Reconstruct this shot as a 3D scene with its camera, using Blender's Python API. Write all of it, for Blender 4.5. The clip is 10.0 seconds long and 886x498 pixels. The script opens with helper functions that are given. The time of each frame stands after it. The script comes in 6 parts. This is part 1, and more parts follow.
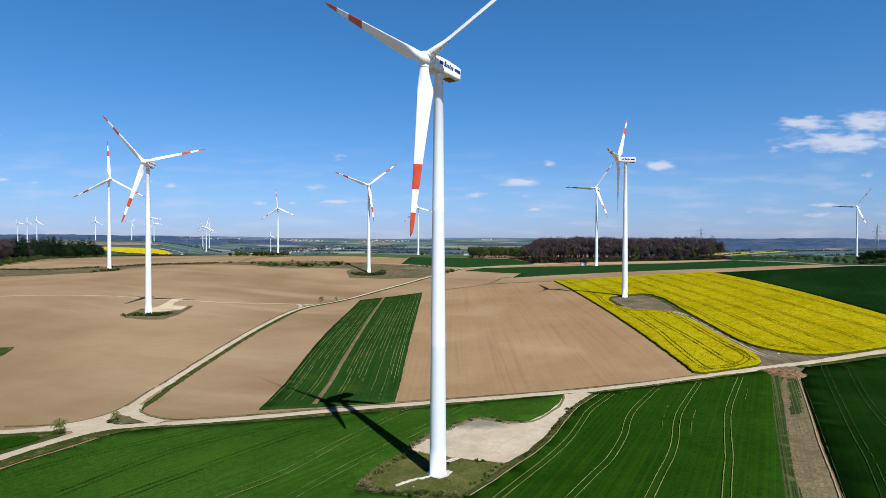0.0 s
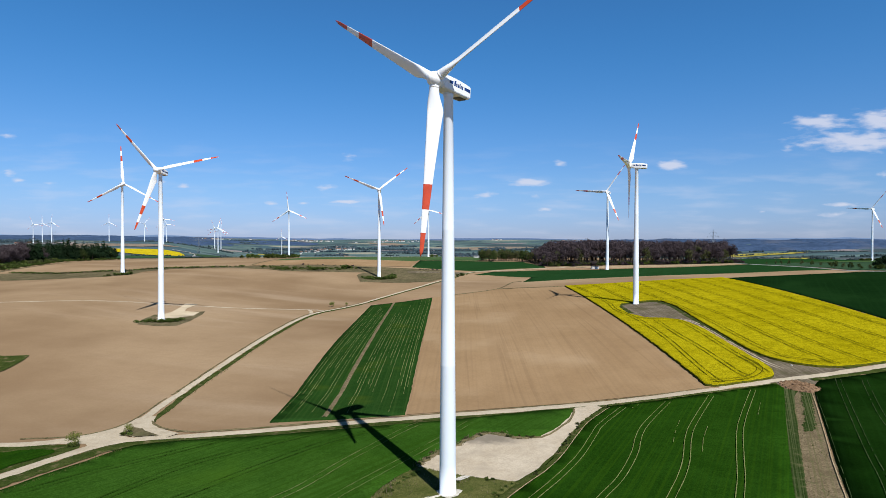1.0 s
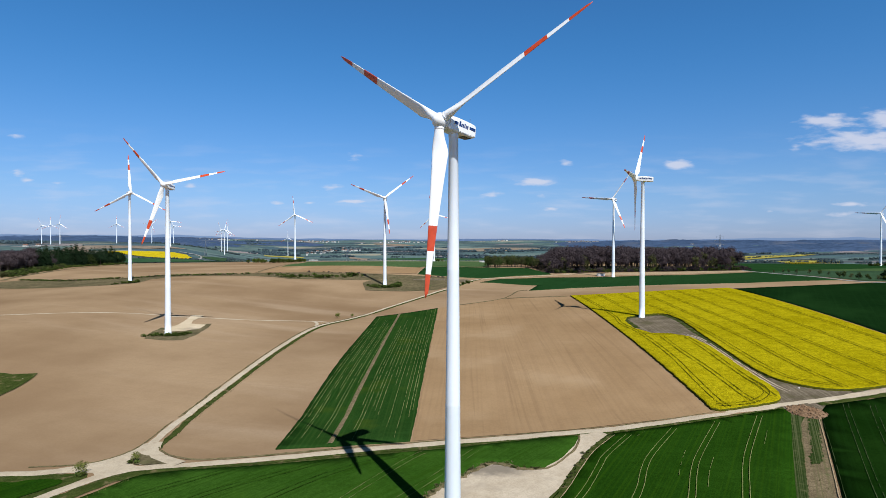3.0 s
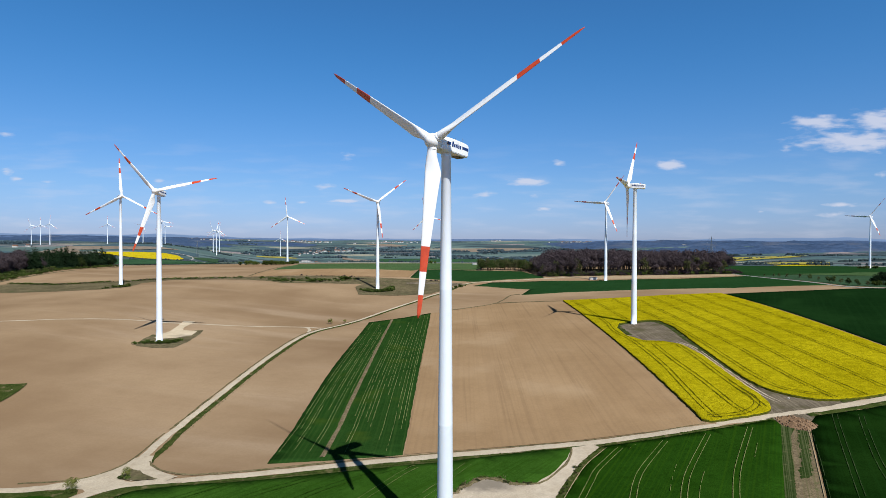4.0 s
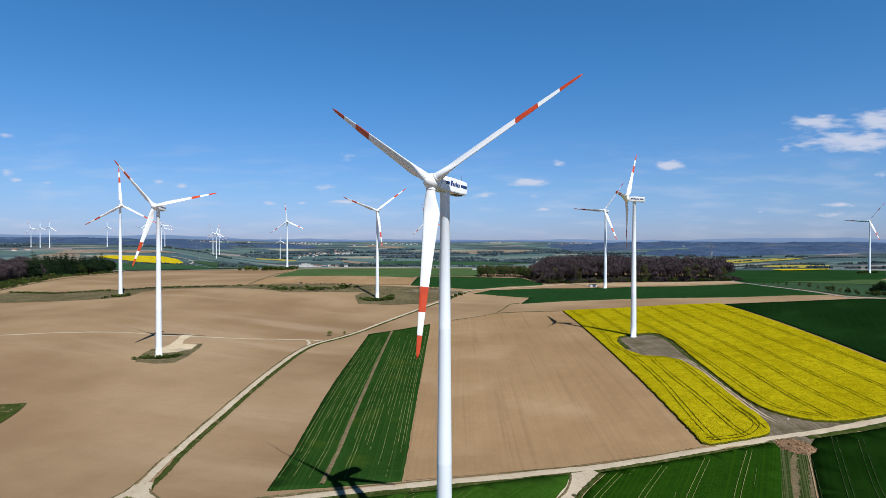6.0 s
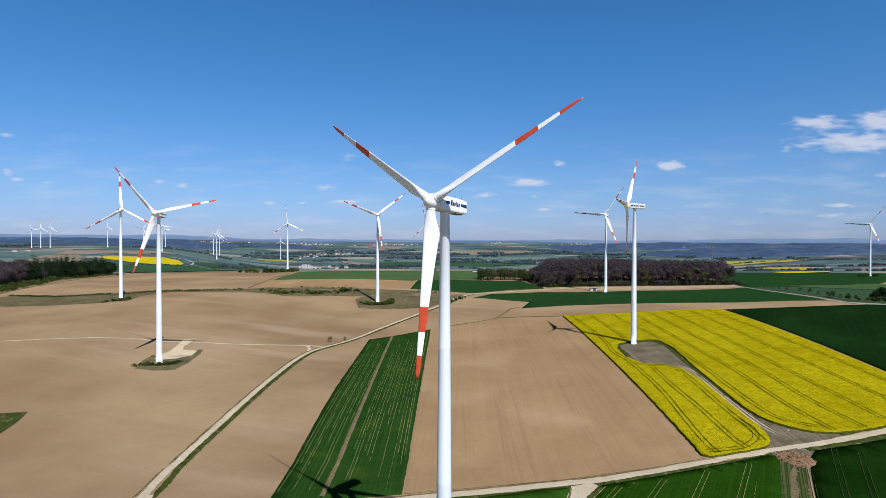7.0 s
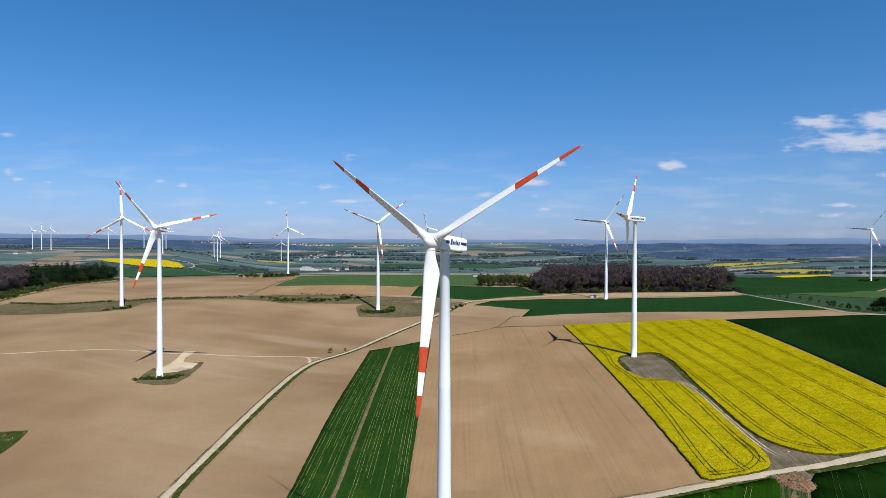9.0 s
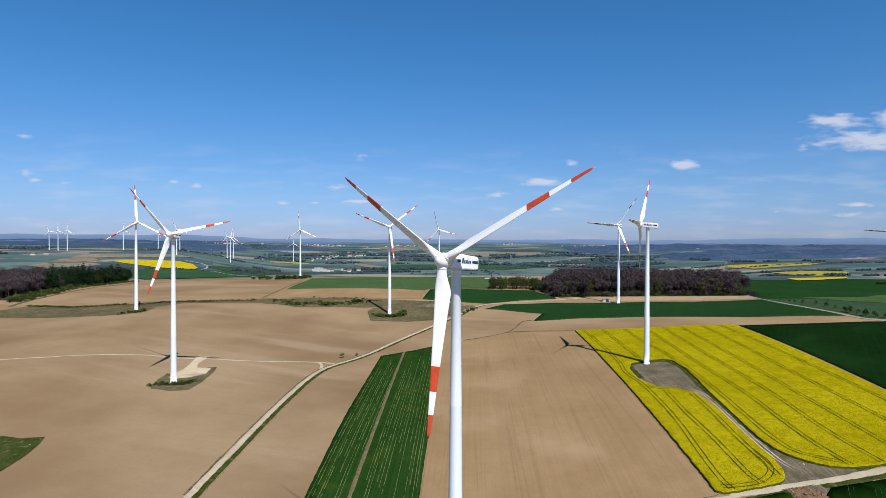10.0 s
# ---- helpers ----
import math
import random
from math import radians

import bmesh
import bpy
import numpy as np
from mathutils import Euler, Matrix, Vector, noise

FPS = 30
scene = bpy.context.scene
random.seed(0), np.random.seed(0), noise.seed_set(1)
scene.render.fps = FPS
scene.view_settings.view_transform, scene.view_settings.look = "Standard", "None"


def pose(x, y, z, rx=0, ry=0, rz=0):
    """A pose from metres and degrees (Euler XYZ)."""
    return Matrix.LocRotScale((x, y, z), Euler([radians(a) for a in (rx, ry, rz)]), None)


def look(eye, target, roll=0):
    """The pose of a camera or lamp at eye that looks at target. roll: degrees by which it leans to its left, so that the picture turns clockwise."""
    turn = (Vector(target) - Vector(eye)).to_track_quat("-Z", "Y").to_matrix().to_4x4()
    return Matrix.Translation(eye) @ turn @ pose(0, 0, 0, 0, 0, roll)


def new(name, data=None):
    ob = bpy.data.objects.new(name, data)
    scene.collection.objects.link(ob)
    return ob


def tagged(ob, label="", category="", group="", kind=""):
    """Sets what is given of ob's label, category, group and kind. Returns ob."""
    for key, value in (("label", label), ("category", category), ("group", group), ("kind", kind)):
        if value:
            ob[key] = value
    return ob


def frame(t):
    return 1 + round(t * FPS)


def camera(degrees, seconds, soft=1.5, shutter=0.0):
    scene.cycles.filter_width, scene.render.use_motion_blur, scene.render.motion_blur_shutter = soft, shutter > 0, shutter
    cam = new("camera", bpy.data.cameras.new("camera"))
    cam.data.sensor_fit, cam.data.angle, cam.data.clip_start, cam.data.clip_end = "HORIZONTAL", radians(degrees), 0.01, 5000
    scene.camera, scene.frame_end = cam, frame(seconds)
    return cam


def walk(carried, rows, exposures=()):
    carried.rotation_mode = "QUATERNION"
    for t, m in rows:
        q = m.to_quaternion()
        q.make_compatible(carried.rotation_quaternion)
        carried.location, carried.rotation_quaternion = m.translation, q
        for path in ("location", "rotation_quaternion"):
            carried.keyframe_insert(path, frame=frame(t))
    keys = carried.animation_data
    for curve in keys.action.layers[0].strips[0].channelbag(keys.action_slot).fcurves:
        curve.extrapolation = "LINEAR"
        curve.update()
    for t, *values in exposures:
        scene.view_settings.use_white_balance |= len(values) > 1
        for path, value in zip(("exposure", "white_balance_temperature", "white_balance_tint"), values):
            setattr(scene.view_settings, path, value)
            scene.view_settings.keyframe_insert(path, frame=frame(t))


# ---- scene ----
from mathutils.geometry import delaunay_2d_cdt
cam = camera(73.7, 10.0, soft=0.5)
PATH = [
    (0, (0.3, 0.0, 44.021), (0.2545, 1.999, 43.992), 0.1),
    (0.5, (0.33, 0.0, 45.661), (0.2676, 1.999, 45.633), 0.1),
    (1, (0.36, 0.0, 47.711), (0.2799, 1.999, 47.682), 0.1),
    (1.5, (0.4, 0.0, 49.552), (0.3082, 1.998, 49.523), 0.1),
    (2, (0.43, 0.0, 51.583), (0.3284, 1.998, 51.552), 0.1),
    (2.5, (0.46, 0.0, 53.449), (0.3528, 1.997, 53.419), 0.1),
    (4, (0.55, 0.0, 59.286), (0.4742, 1.998, 59.255), 0.2),
    (4.5, (0.58, 0.0, 60.956), (0.5049, 1.998, 60.925), 0.2),
    (5, (0.63, 0.0, 62.948), (0.555, 1.998, 62.917), 0.1),
    (5.5, (0.68, 0.0, 64.807), (0.6052, 1.999, 64.777), 0.1),
    (7, (0.8, 0.0, 70.347), (0.7234, 1.998, 70.318), 0.2),
    (7.5, (0.83, 0.0, 72.193), (0.7543, 1.998, 72.164), 0.2),
    (8, (0.86, 0.0, 73.955), (0.7829, 1.998, 73.926), 0.2),
    (8.5, (0.88, 0.0, 75.858), (0.8019, 1.999, 75.829), 0.2),
    (9, (0.9, 0.0, 77.846), (0.8214, 1.998, 77.816), 0.2),
    (9.5, (0.91, 0.0, 79.667), (0.8171, 1.997, 79.637), 0.2),
    (10, (0.9, 0.0, 81.432), (0.7828, 1.996, 81.402), 0.2),
]
walk(cam, [(t, look(eye, target, roll)) for t, eye, target, roll in PATH], [(0.0, 0.34), (1.0, 0.30), (2.5, 0.27), (5.0, 0.24), (7.5, 0.23), (10.0, 0.23)])

# ---- light: clear spring noon, sun behind the camera's right shoulder ----
SUN_FROM = Vector((0.305, -0.559, 0.770)).normalized()
sun = new("sun", bpy.data.lights.new("sun", "SUN"))
sun.data.energy, sun.data.angle, sun.data.color = 4.7, radians(0.53), (1.0, 0.985, 0.95)
sun.matrix_world = look((60, -120, 300), Vector((60, -120, 300)) - SUN_FROM)

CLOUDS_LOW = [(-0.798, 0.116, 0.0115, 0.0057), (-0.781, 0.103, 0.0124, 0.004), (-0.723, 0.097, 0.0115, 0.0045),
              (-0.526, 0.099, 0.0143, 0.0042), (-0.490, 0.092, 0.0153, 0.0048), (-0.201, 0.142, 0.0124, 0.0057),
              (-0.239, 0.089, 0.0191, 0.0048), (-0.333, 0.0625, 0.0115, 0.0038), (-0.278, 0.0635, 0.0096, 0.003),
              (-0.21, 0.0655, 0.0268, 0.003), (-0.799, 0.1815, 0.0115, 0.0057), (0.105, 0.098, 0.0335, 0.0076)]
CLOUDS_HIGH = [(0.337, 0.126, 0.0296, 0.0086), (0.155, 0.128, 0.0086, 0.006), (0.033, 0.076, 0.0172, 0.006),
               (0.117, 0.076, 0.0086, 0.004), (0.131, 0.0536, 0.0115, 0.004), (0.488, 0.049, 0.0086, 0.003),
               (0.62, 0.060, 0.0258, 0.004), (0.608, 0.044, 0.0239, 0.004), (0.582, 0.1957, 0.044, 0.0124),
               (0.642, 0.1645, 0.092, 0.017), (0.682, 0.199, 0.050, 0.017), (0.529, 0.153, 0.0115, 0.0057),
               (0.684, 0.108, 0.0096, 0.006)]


def make_world():
    w = bpy.data.worlds.new("spring_sky")
    scene.world = w
    w.use_nodes = True
    nt = w.node_tree
    nt.nodes.clear()
    N, L = nt.nodes.new, nt.links.new

    def math_node(op, a, b=None, clamp=False):
        n = N("ShaderNodeMath")
        n.operation, n.use_clamp = op, clamp
        for i, v in enumerate((a, b)):
            if v is None:
                continue
            if isinstance(v, (int, float)):
                n.inputs[i].default_value = v
            else:
                L(v, n.inputs[i])
        return n.outputs[0]
    sky = N("ShaderNodeTexSky")
    sky.sky_type, sky.sun_disc = "NISHITA", False
    sky.sun_elevation = math.asin(SUN_FROM.z)
    sky.sun_rotation = math.atan2(SUN_FROM.x, SUN_FROM.y)
    sky.altitude, sky.air_density, sky.dust_density, sky.ozone_density = 400, 1.0, 0.3, 1.0
    co = N("ShaderNodeTexCoord")
    sep = N("ShaderNodeSeparateXYZ")
    L(co.outputs["Generated"], sep.inputs[0])
    ahead = math_node("MAXIMUM", sep.outputs[1], 0.02)
    uv = N("ShaderNodeCombineXYZ")
    L(math_node("DIVIDE", sep.outputs[0], ahead), uv.inputs[0])
    L(math_node("DIVIDE", sep.outputs[2], ahead), uv.inputs[1])
    best = None
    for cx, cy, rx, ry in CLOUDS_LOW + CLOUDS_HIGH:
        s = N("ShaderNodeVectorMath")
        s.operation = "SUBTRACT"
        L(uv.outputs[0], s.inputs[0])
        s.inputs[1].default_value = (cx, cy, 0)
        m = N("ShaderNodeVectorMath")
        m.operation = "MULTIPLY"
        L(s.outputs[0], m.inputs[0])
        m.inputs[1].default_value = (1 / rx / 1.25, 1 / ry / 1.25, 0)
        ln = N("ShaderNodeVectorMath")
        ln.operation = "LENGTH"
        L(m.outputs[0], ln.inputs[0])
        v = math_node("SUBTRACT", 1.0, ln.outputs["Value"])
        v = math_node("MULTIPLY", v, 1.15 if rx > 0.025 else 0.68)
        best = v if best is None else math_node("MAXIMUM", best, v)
    stretch = N("ShaderNodeMapping")
    L(uv.outputs[0], stretch.inputs[0])
    stretch.inputs["Scale"].default_value = (0.8, 2.6, 1.0)
    nz = N("ShaderNodeTexNoise")
    L(stretch.outputs[0], nz.inputs["Vector"])
    nz.inputs["Scale"].default_value, nz.inputs["Detail"].default_value = 42, 7
    wob = math_node("MULTIPLY", math_node("SUBTRACT", nz.outputs[0], 0.5), 1.9)
    dens = math_node("ADD", best, wob)
    mr = N("ShaderNodeMapRange")
    mr.interpolation_type = "SMOOTHSTEP"
    L(dens, mr.inputs[0])
    mr.inputs[1].default_value, mr.inputs[2].default_value = 0.0, 0.95
    mr.inputs[4].default_value = 0.78
    # thin veils low over the horizon
    veil = N("ShaderNodeTexNoise")
    vm = N("ShaderNodeMapping")
    L(uv.outputs[0], vm.inputs[0])
    vm.inputs["Scale"].default_value = (1.0, 6.0, 1.0)
    L(vm.outputs[0], veil.inputs["Vector"])
    veil.inputs["Scale"].default_value, veil.inputs["Detail"].default_value = 9, 5
    vr = N("ShaderNodeMapRange")
    vr.interpolation_type = "SMOOTHSTEP"
    L(veil.outputs[0], vr.inputs[0])
    vr.inputs[1].default_value, vr.inputs[2].default_value, vr.inputs[4].default_value = 0.45, 0.75, 0.26
    low = N("ShaderNodeMapRange")
    L(sep.outputs[2], low.inputs[0])
    low.inputs[1].default_value, low.inputs[2].default_value = 0.17, 0.06
    cover = math_node("MAXIMUM", mr.outputs[0], math_node("MULTIPLY", vr.outputs[0], low.outputs[0]))
    front = math_node("GREATER_THAN", sep.outputs[1], 0.05)
    cover = math_node("MULTIPLY", cover, front)
    mix = N("ShaderNodeMix")
    mix.data_type = "RGBA"
    L(cover, mix.inputs[0])
    rise = N("ShaderNodeMapRange")
    rise.interpolation_type = "SMOOTHSTEP"
    L(sep.outputs[2], rise.inputs[0])
    rise.inputs[1].default_value, rise.inputs[2].default_value = -0.05, 0.34
    air = N("ShaderNodeMix")
    air.data_type = "RGBA"
    L(rise.outputs[0], air.inputs[0])
    haze = N("ShaderNodeMix")
    haze.data_type = "RGBA"
    near_horizon = N("ShaderNodeMapRange")
    near_horizon.interpolation_type = "SMOOTHSTEP"
    L(sep.outputs[2], near_horizon.inputs[0])
    near_horizon.inputs[1].default_value, near_horizon.inputs[2].default_value = 0.10, 0.0
    L(near_horizon.outputs[0], haze.inputs[0])
    haze.inputs[6].default_value, haze.inputs[7].default_value = AIR_LOW, AIR_HORIZON
    L(haze.outputs[2], air.inputs[6])
    air.inputs[7].default_value = AIR_HIGH
    deep = N("ShaderNodeMapRange")
    deep.interpolation_type = "SMOOTHSTEP"
    L(sep.outputs[2], deep.inputs[0])
    deep.inputs[1].default_value, deep.inputs[2].default_value = 0.36, 0.85
    top = N("ShaderNodeMix")
    top.data_type = "RGBA"
    L(deep.outputs[0], top.inputs[0])
    L(air.outputs[2], top.inputs[6])
    top.inputs[7].default_value = AIR_ZENITH
    tint = N("ShaderNodeMix")
    tint.data_type, tint.blend_type = "RGBA", "MULTIPLY"
    tint.inputs[0].default_value = 1.0
    L(sky.outputs[0], tint.inputs[6])
    L(top.outputs[2], tint.inputs[7])
    L(tint.outputs[2], mix.inputs[6])
    mix.inputs[7].default_value = CLOUD_WHITE

    def step(v, a, b, high):
        n = N("ShaderNodeMapRange")
        n.interpolation_type = "SMOOTHSTEP"
        L(v, n.inputs[0])
        n.inputs[1].default_value, n.inputs[2].default_value, n.inputs[4].default_value = a, b, high
        return n.outputs[0]
    # hills beyond the horizon, too far off to shift; their blue is painted haze
    flat = N("ShaderNodeSeparateXYZ")
    L(uv.outputs[0], flat.inputs[0])
    along_x = N("ShaderNodeCombineXYZ")
    L(flat.outputs[0], along_x.inputs[0])
    swell = N("ShaderNodeTexNoise")
    L(along_x.outputs[0], swell.inputs["Vector"])
    swell.inputs["Scale"].default_value, swell.inputs["Detail"].default_value = 9, 4
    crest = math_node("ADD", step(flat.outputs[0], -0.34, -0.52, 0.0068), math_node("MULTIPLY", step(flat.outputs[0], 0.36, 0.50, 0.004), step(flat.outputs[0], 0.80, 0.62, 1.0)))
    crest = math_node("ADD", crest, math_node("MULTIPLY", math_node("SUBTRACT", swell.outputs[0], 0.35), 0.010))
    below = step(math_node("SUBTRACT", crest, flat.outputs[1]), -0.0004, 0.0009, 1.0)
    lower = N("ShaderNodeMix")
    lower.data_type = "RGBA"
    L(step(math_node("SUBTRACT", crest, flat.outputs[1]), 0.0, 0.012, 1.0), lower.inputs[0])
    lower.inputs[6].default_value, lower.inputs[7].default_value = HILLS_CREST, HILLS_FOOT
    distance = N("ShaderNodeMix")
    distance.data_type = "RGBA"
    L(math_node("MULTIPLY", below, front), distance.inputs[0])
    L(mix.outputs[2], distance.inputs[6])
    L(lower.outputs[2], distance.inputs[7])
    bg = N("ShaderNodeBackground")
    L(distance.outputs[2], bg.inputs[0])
    bg.inputs[1].default_value = SKY_STRENGTH
    out = N("ShaderNodeOutputWorld")
    L(bg.outputs[0], out.inputs[0])


AIR_HORIZON, AIR_LOW, AIR_HIGH, AIR_ZENITH = (0.47, 0.60, 1.18, 1.0), (0.56, 0.70, 1.12, 1.0), (0.315, 0.83, 1.275, 1.0), (0.05, 0.07, 0.10, 1.0)
CLOUD_WHITE, SKY_STRENGTH = (7.2, 7.5, 8.8, 1.0), 0.079
# hill colours with the blue of the hazy air already in them
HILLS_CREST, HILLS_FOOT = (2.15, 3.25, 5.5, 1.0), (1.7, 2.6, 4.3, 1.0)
make_world()
scene.view_settings.exposure = 0.0


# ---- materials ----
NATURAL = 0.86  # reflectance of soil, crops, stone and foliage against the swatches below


def surf(name, dark, light, big=0.02, fine=1.5, rough=0.9, bump=0.4, deep=0.1, lines=None, blot=None, metal=0.0,
         contrast=1.0, grain=1.0, per_object=0.0, per_island=0.0, stain=None, furrows=None):
    """lines: (angle in degrees, lines a metre, strength, colour). blot: (scale, threshold, colour, strength).
    stain: (x, y, half length, half width, colour) of one worn spot. furrows: sparse thin lines, given as lines are."""
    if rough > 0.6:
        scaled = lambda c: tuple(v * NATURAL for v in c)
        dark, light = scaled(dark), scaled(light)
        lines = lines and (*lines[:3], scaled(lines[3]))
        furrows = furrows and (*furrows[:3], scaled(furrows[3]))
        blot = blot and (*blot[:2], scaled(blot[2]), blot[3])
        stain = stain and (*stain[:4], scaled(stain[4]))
    m = bpy.data.materials.new(name)
    m.use_nodes = True
    nt = m.node_tree
    N, L = nt.nodes.new, nt.links.new
    p = nt.nodes["Principled BSDF"]
    p.inputs["Roughness"].default_value, p.inputs["Metallic"].default_value = rough, metal
    p.inputs["Specular IOR Level"].default_value = 0.0 if rough > 0.6 else 0.5
    co = N("ShaderNodeTexCoord").outputs["Object"]

    def noise_at(scale, detail=4.0, vec=None):
        n = N("ShaderNodeTexNoise")
        n.inputs["Scale"].default_value, n.inputs["Detail"].default_value = scale, detail
        L(vec or co, n.inputs["Vector"])
        return n.outputs[0]

    def spread(v, lo, hi):
        n = N("ShaderNodeMapRange")
        n.interpolation_type = "SMOOTHSTEP"
        L(v, n.inputs[0])
        n.inputs[1].default_value, n.inputs[2].default_value = lo, hi
        return n.outputs[0]

    def blend(fac, a, b, strength=1.0):
        n = N("ShaderNodeMix")
        n.data_type = "RGBA"
        if strength != 1.0:
            k = N("ShaderNodeMath")
            k.operation = "MULTIPLY"
            L(fac, k.inputs[0])
            k.inputs[1].default_value = strength
            fac = k.outputs[0]
        L(fac, n.inputs[0])
        for v, i in ((a, 6), (b, 7)):
            if isinstance(v, tuple):
                n.inputs[i].default_value = (*v, 1)
            else:
                L(v, n.inputs[i])
        return n.outputs[2]
    w = 0.30 / contrast
    fine_n = noise_at(fine, 6)
    colour = blend(spread(noise_at(big, 5), 0.5 - w, 0.5 + w), dark, light)
    shade = tuple(v * 0.55 for v in dark)
    colour = blend(spread(fine_n, 0.60, 0.38), colour, shade, 0.55 * contrast * grain)
    colour = blend(spread(noise_at(fine * 0.23, 5), 0.60, 0.36), colour, shade, 0.30 * contrast * grain)
    colour = blend(spread(noise_at(big * 5.3, 4), 0.4, 0.75), colour, light, 0.35)
    if lines:
        ang, per, strength, tone = lines
        mp = N("ShaderNodeMapping")
        L(co, mp.inputs[0])
        mp.vector_type = "TEXTURE"
        mp.inputs["Rotation"].default_value = (0, 0, radians(ang))
        mp.inputs["Scale"].default_value = (1 / per, 160, 50)
        ln = noise_at(1.0, 3, mp.outputs[0])
        colour = blend(spread(ln, 0.46, 0.64), colour, tone, strength)
    if furrows:
        ang, per, strength, tone = furrows
        mp = N("ShaderNodeMapping")
        L(co, mp.inputs[0])
        mp.vector_type = "TEXTURE"
        mp.inputs["Rotation"].default_value = (0, 0, radians(ang))
        mp.inputs["Scale"].default_value = (1 / per, 150, 50)
        colour = blend(spread(noise_at(1.0, 2, mp.outputs[0]), 0.60, 0.66), colour, tone, strength)
    if blot:
        scale, th, tone, strength = blot
        colour = blend(spread(noise_at(scale, 5), th, th + 0.18), colour, tone, strength)
    if stain:
        px, py, rx, ry, tone = stain
        mp = N("ShaderNodeMapping")
        L(co, mp.inputs[0])
        mp.vector_type = "TEXTURE"
        mp.inputs["Location"].default_value, mp.inputs["Scale"].default_value = (px, py, 0), (rx, ry, 1000)
        far = N("ShaderNodeVectorMath")
        far.operation = "LENGTH"
        L(mp.outputs[0], far.inputs[0])
        wob = N("ShaderNodeMath")
        wob.operation = "ADD"
        L(far.outputs["Value"], wob.inputs[0])
        L(noise_at(0.35, 6), wob.inputs[1])
        colour = blend(spread(wob.outputs[0], 1.45, 0.7), colour, tone, 0.85)
    if per_object or per_island:
        if per_object:
            rnd = N("ShaderNodeObjectInfo").outputs["Random"]
        else:
            rnd = N("ShaderNodeNewGeometry").outputs["Random Per Island"]
        hs = N("ShaderNodeHueSaturation")
        mr = N("ShaderNodeMapRange")
        L(rnd, mr.inputs[0])
        s = per_object or per_island
        mr.inputs[3].default_value, mr.inputs[4].default_value = 1 - s, 1 + s
        L(mr.outputs[0], hs.inputs["Value"])
        L(colour, hs.inputs["Color"])
        colour = hs.outputs[0]
    L(colour, p.inputs["Base Color"])
    if bump:
        b = N("ShaderNodeBump")
        b.inputs["Strength"].default_value, b.inputs["Distance"].default_value = bump, deep
        L(fine_n, b.inputs["Height"])
        L(b.outputs[0], p.inputs["Normal"])
    return m


SOIL_D, SOIL_L = (0.212, 0.140, 0.080), (0.315, 0.222, 0.134)
M_SOIL_FIELD = surf("harrowed_soil", (0.280, 0.178, 0.092), (0.385, 0.260, 0.145), 0.012, 1.4, bump=0.3, deep=0.08, grain=0.22, lines=(0, 0.9, 0.18, (0.22, 0.14, 0.08)), furrows=(1, 0.5, 0.2, (0.17, 0.105, 0.06)),
                    blot=(0.025, 0.52, (0.43, 0.31, 0.19), 0.45))
M_SOIL_DARK = surf("damp_soil", (0.21, 0.13, 0.075), (0.30, 0.195, 0.12), 0.05, 1.2, bump=0.5)
M_CEREAL = surf("young_cereal", (0.0110, 0.043, 0.003), (0.021, 0.068, 0.006), 0.022, 3.0, grain=0.95, bump=0.7, deep=0.15,
                lines=(-28, 1.5, 0.35, (0.030, 0.080, 0.004)), blot=(0.05, 0.55, (0.008, 0.033, 0.002), 0.6))
M_CEREAL_LEFT = surf("young_cereal_lush", (0.025, 0.076, 0.008), (0.047, 0.116, 0.015), 0.022, 3.0, grain=0.95, bump=0.7, deep=0.15,
                     lines=(-37, 1.6, 0.4, (0.017, 0.052, 0.003)), blot=(0.03, 0.56, (0.048, 0.112, 0.009), 0.6))
M_CEREAL_DEEP = surf("dense_cereal", (0.0044, 0.020, 0.0046), (0.0082, 0.030, 0.0072), 0.03, 2.5, grain=0.6, bump=0.6, deep=0.15,
                     lines=(-27, 0.9, 0.22, (0.010, 0.036, 0.009)), blot=(0.03, 0.54, (0.011, 0.038, 0.009), 0.55))
M_CEREAL_NEAR = surf("dense_dark_cereal", (0.0050, 0.021, 0.0024), (0.0088, 0.031, 0.0042), 0.03, 2.5, grain=0.7, bump=0.6, deep=0.15,
                     lines=(-27, 0.9, 0.25, (0.010, 0.038, 0.006)), blot=(0.03, 0.53, (0.011, 0.036, 0.005), 0.6))
M_CEREAL_BLUE = surf("blue_green_cereal", (0.0125, 0.046, 0.0130), (0.0205, 0.063, 0.0185), 0.018, 1.2, grain=0.6, bump=0.5, deep=0.15,
                     lines=(-20, 0.3, 0.2, (0.017, 0.062, 0.022)), blot=(0.012, 0.54, (0.013, 0.046, 0.014), 0.6))
M_CEREAL_STRIP = surf("cereal_in_rows", (0.013, 0.045, 0.008), (0.023, 0.066, 0.013), 0.03, 2.5, grain=0.8, bump=0.7, deep=0.15,
                      lines=(2.2, 1.3, 0.4, (0.036, 0.078, 0.016)), blot=(0.045, 0.56, (0.050, 0.082, 0.010), 0.55))
M_MEADOW = surf("pale_meadow", (0.060, 0.112, 0.042), (0.094, 0.156, 0.062), 0.012, 1.0, bump=0.3)
M_MEADOW_OLIVE = surf("olive_meadow", (0.036, 0.080, 0.042), (0.058, 0.108, 0.055), 0.012, 1.0, bump=0.3)
M_FALLOW = surf("rough_fallow_grass", (0.115, 0.10, 0.055), (0.215, 0.175, 0.10), 0.05, 1.0, bump=0.6, contrast=1.3, blot=(0.12, 0.56, (0.07, 0.09, 0.03), 0.7))
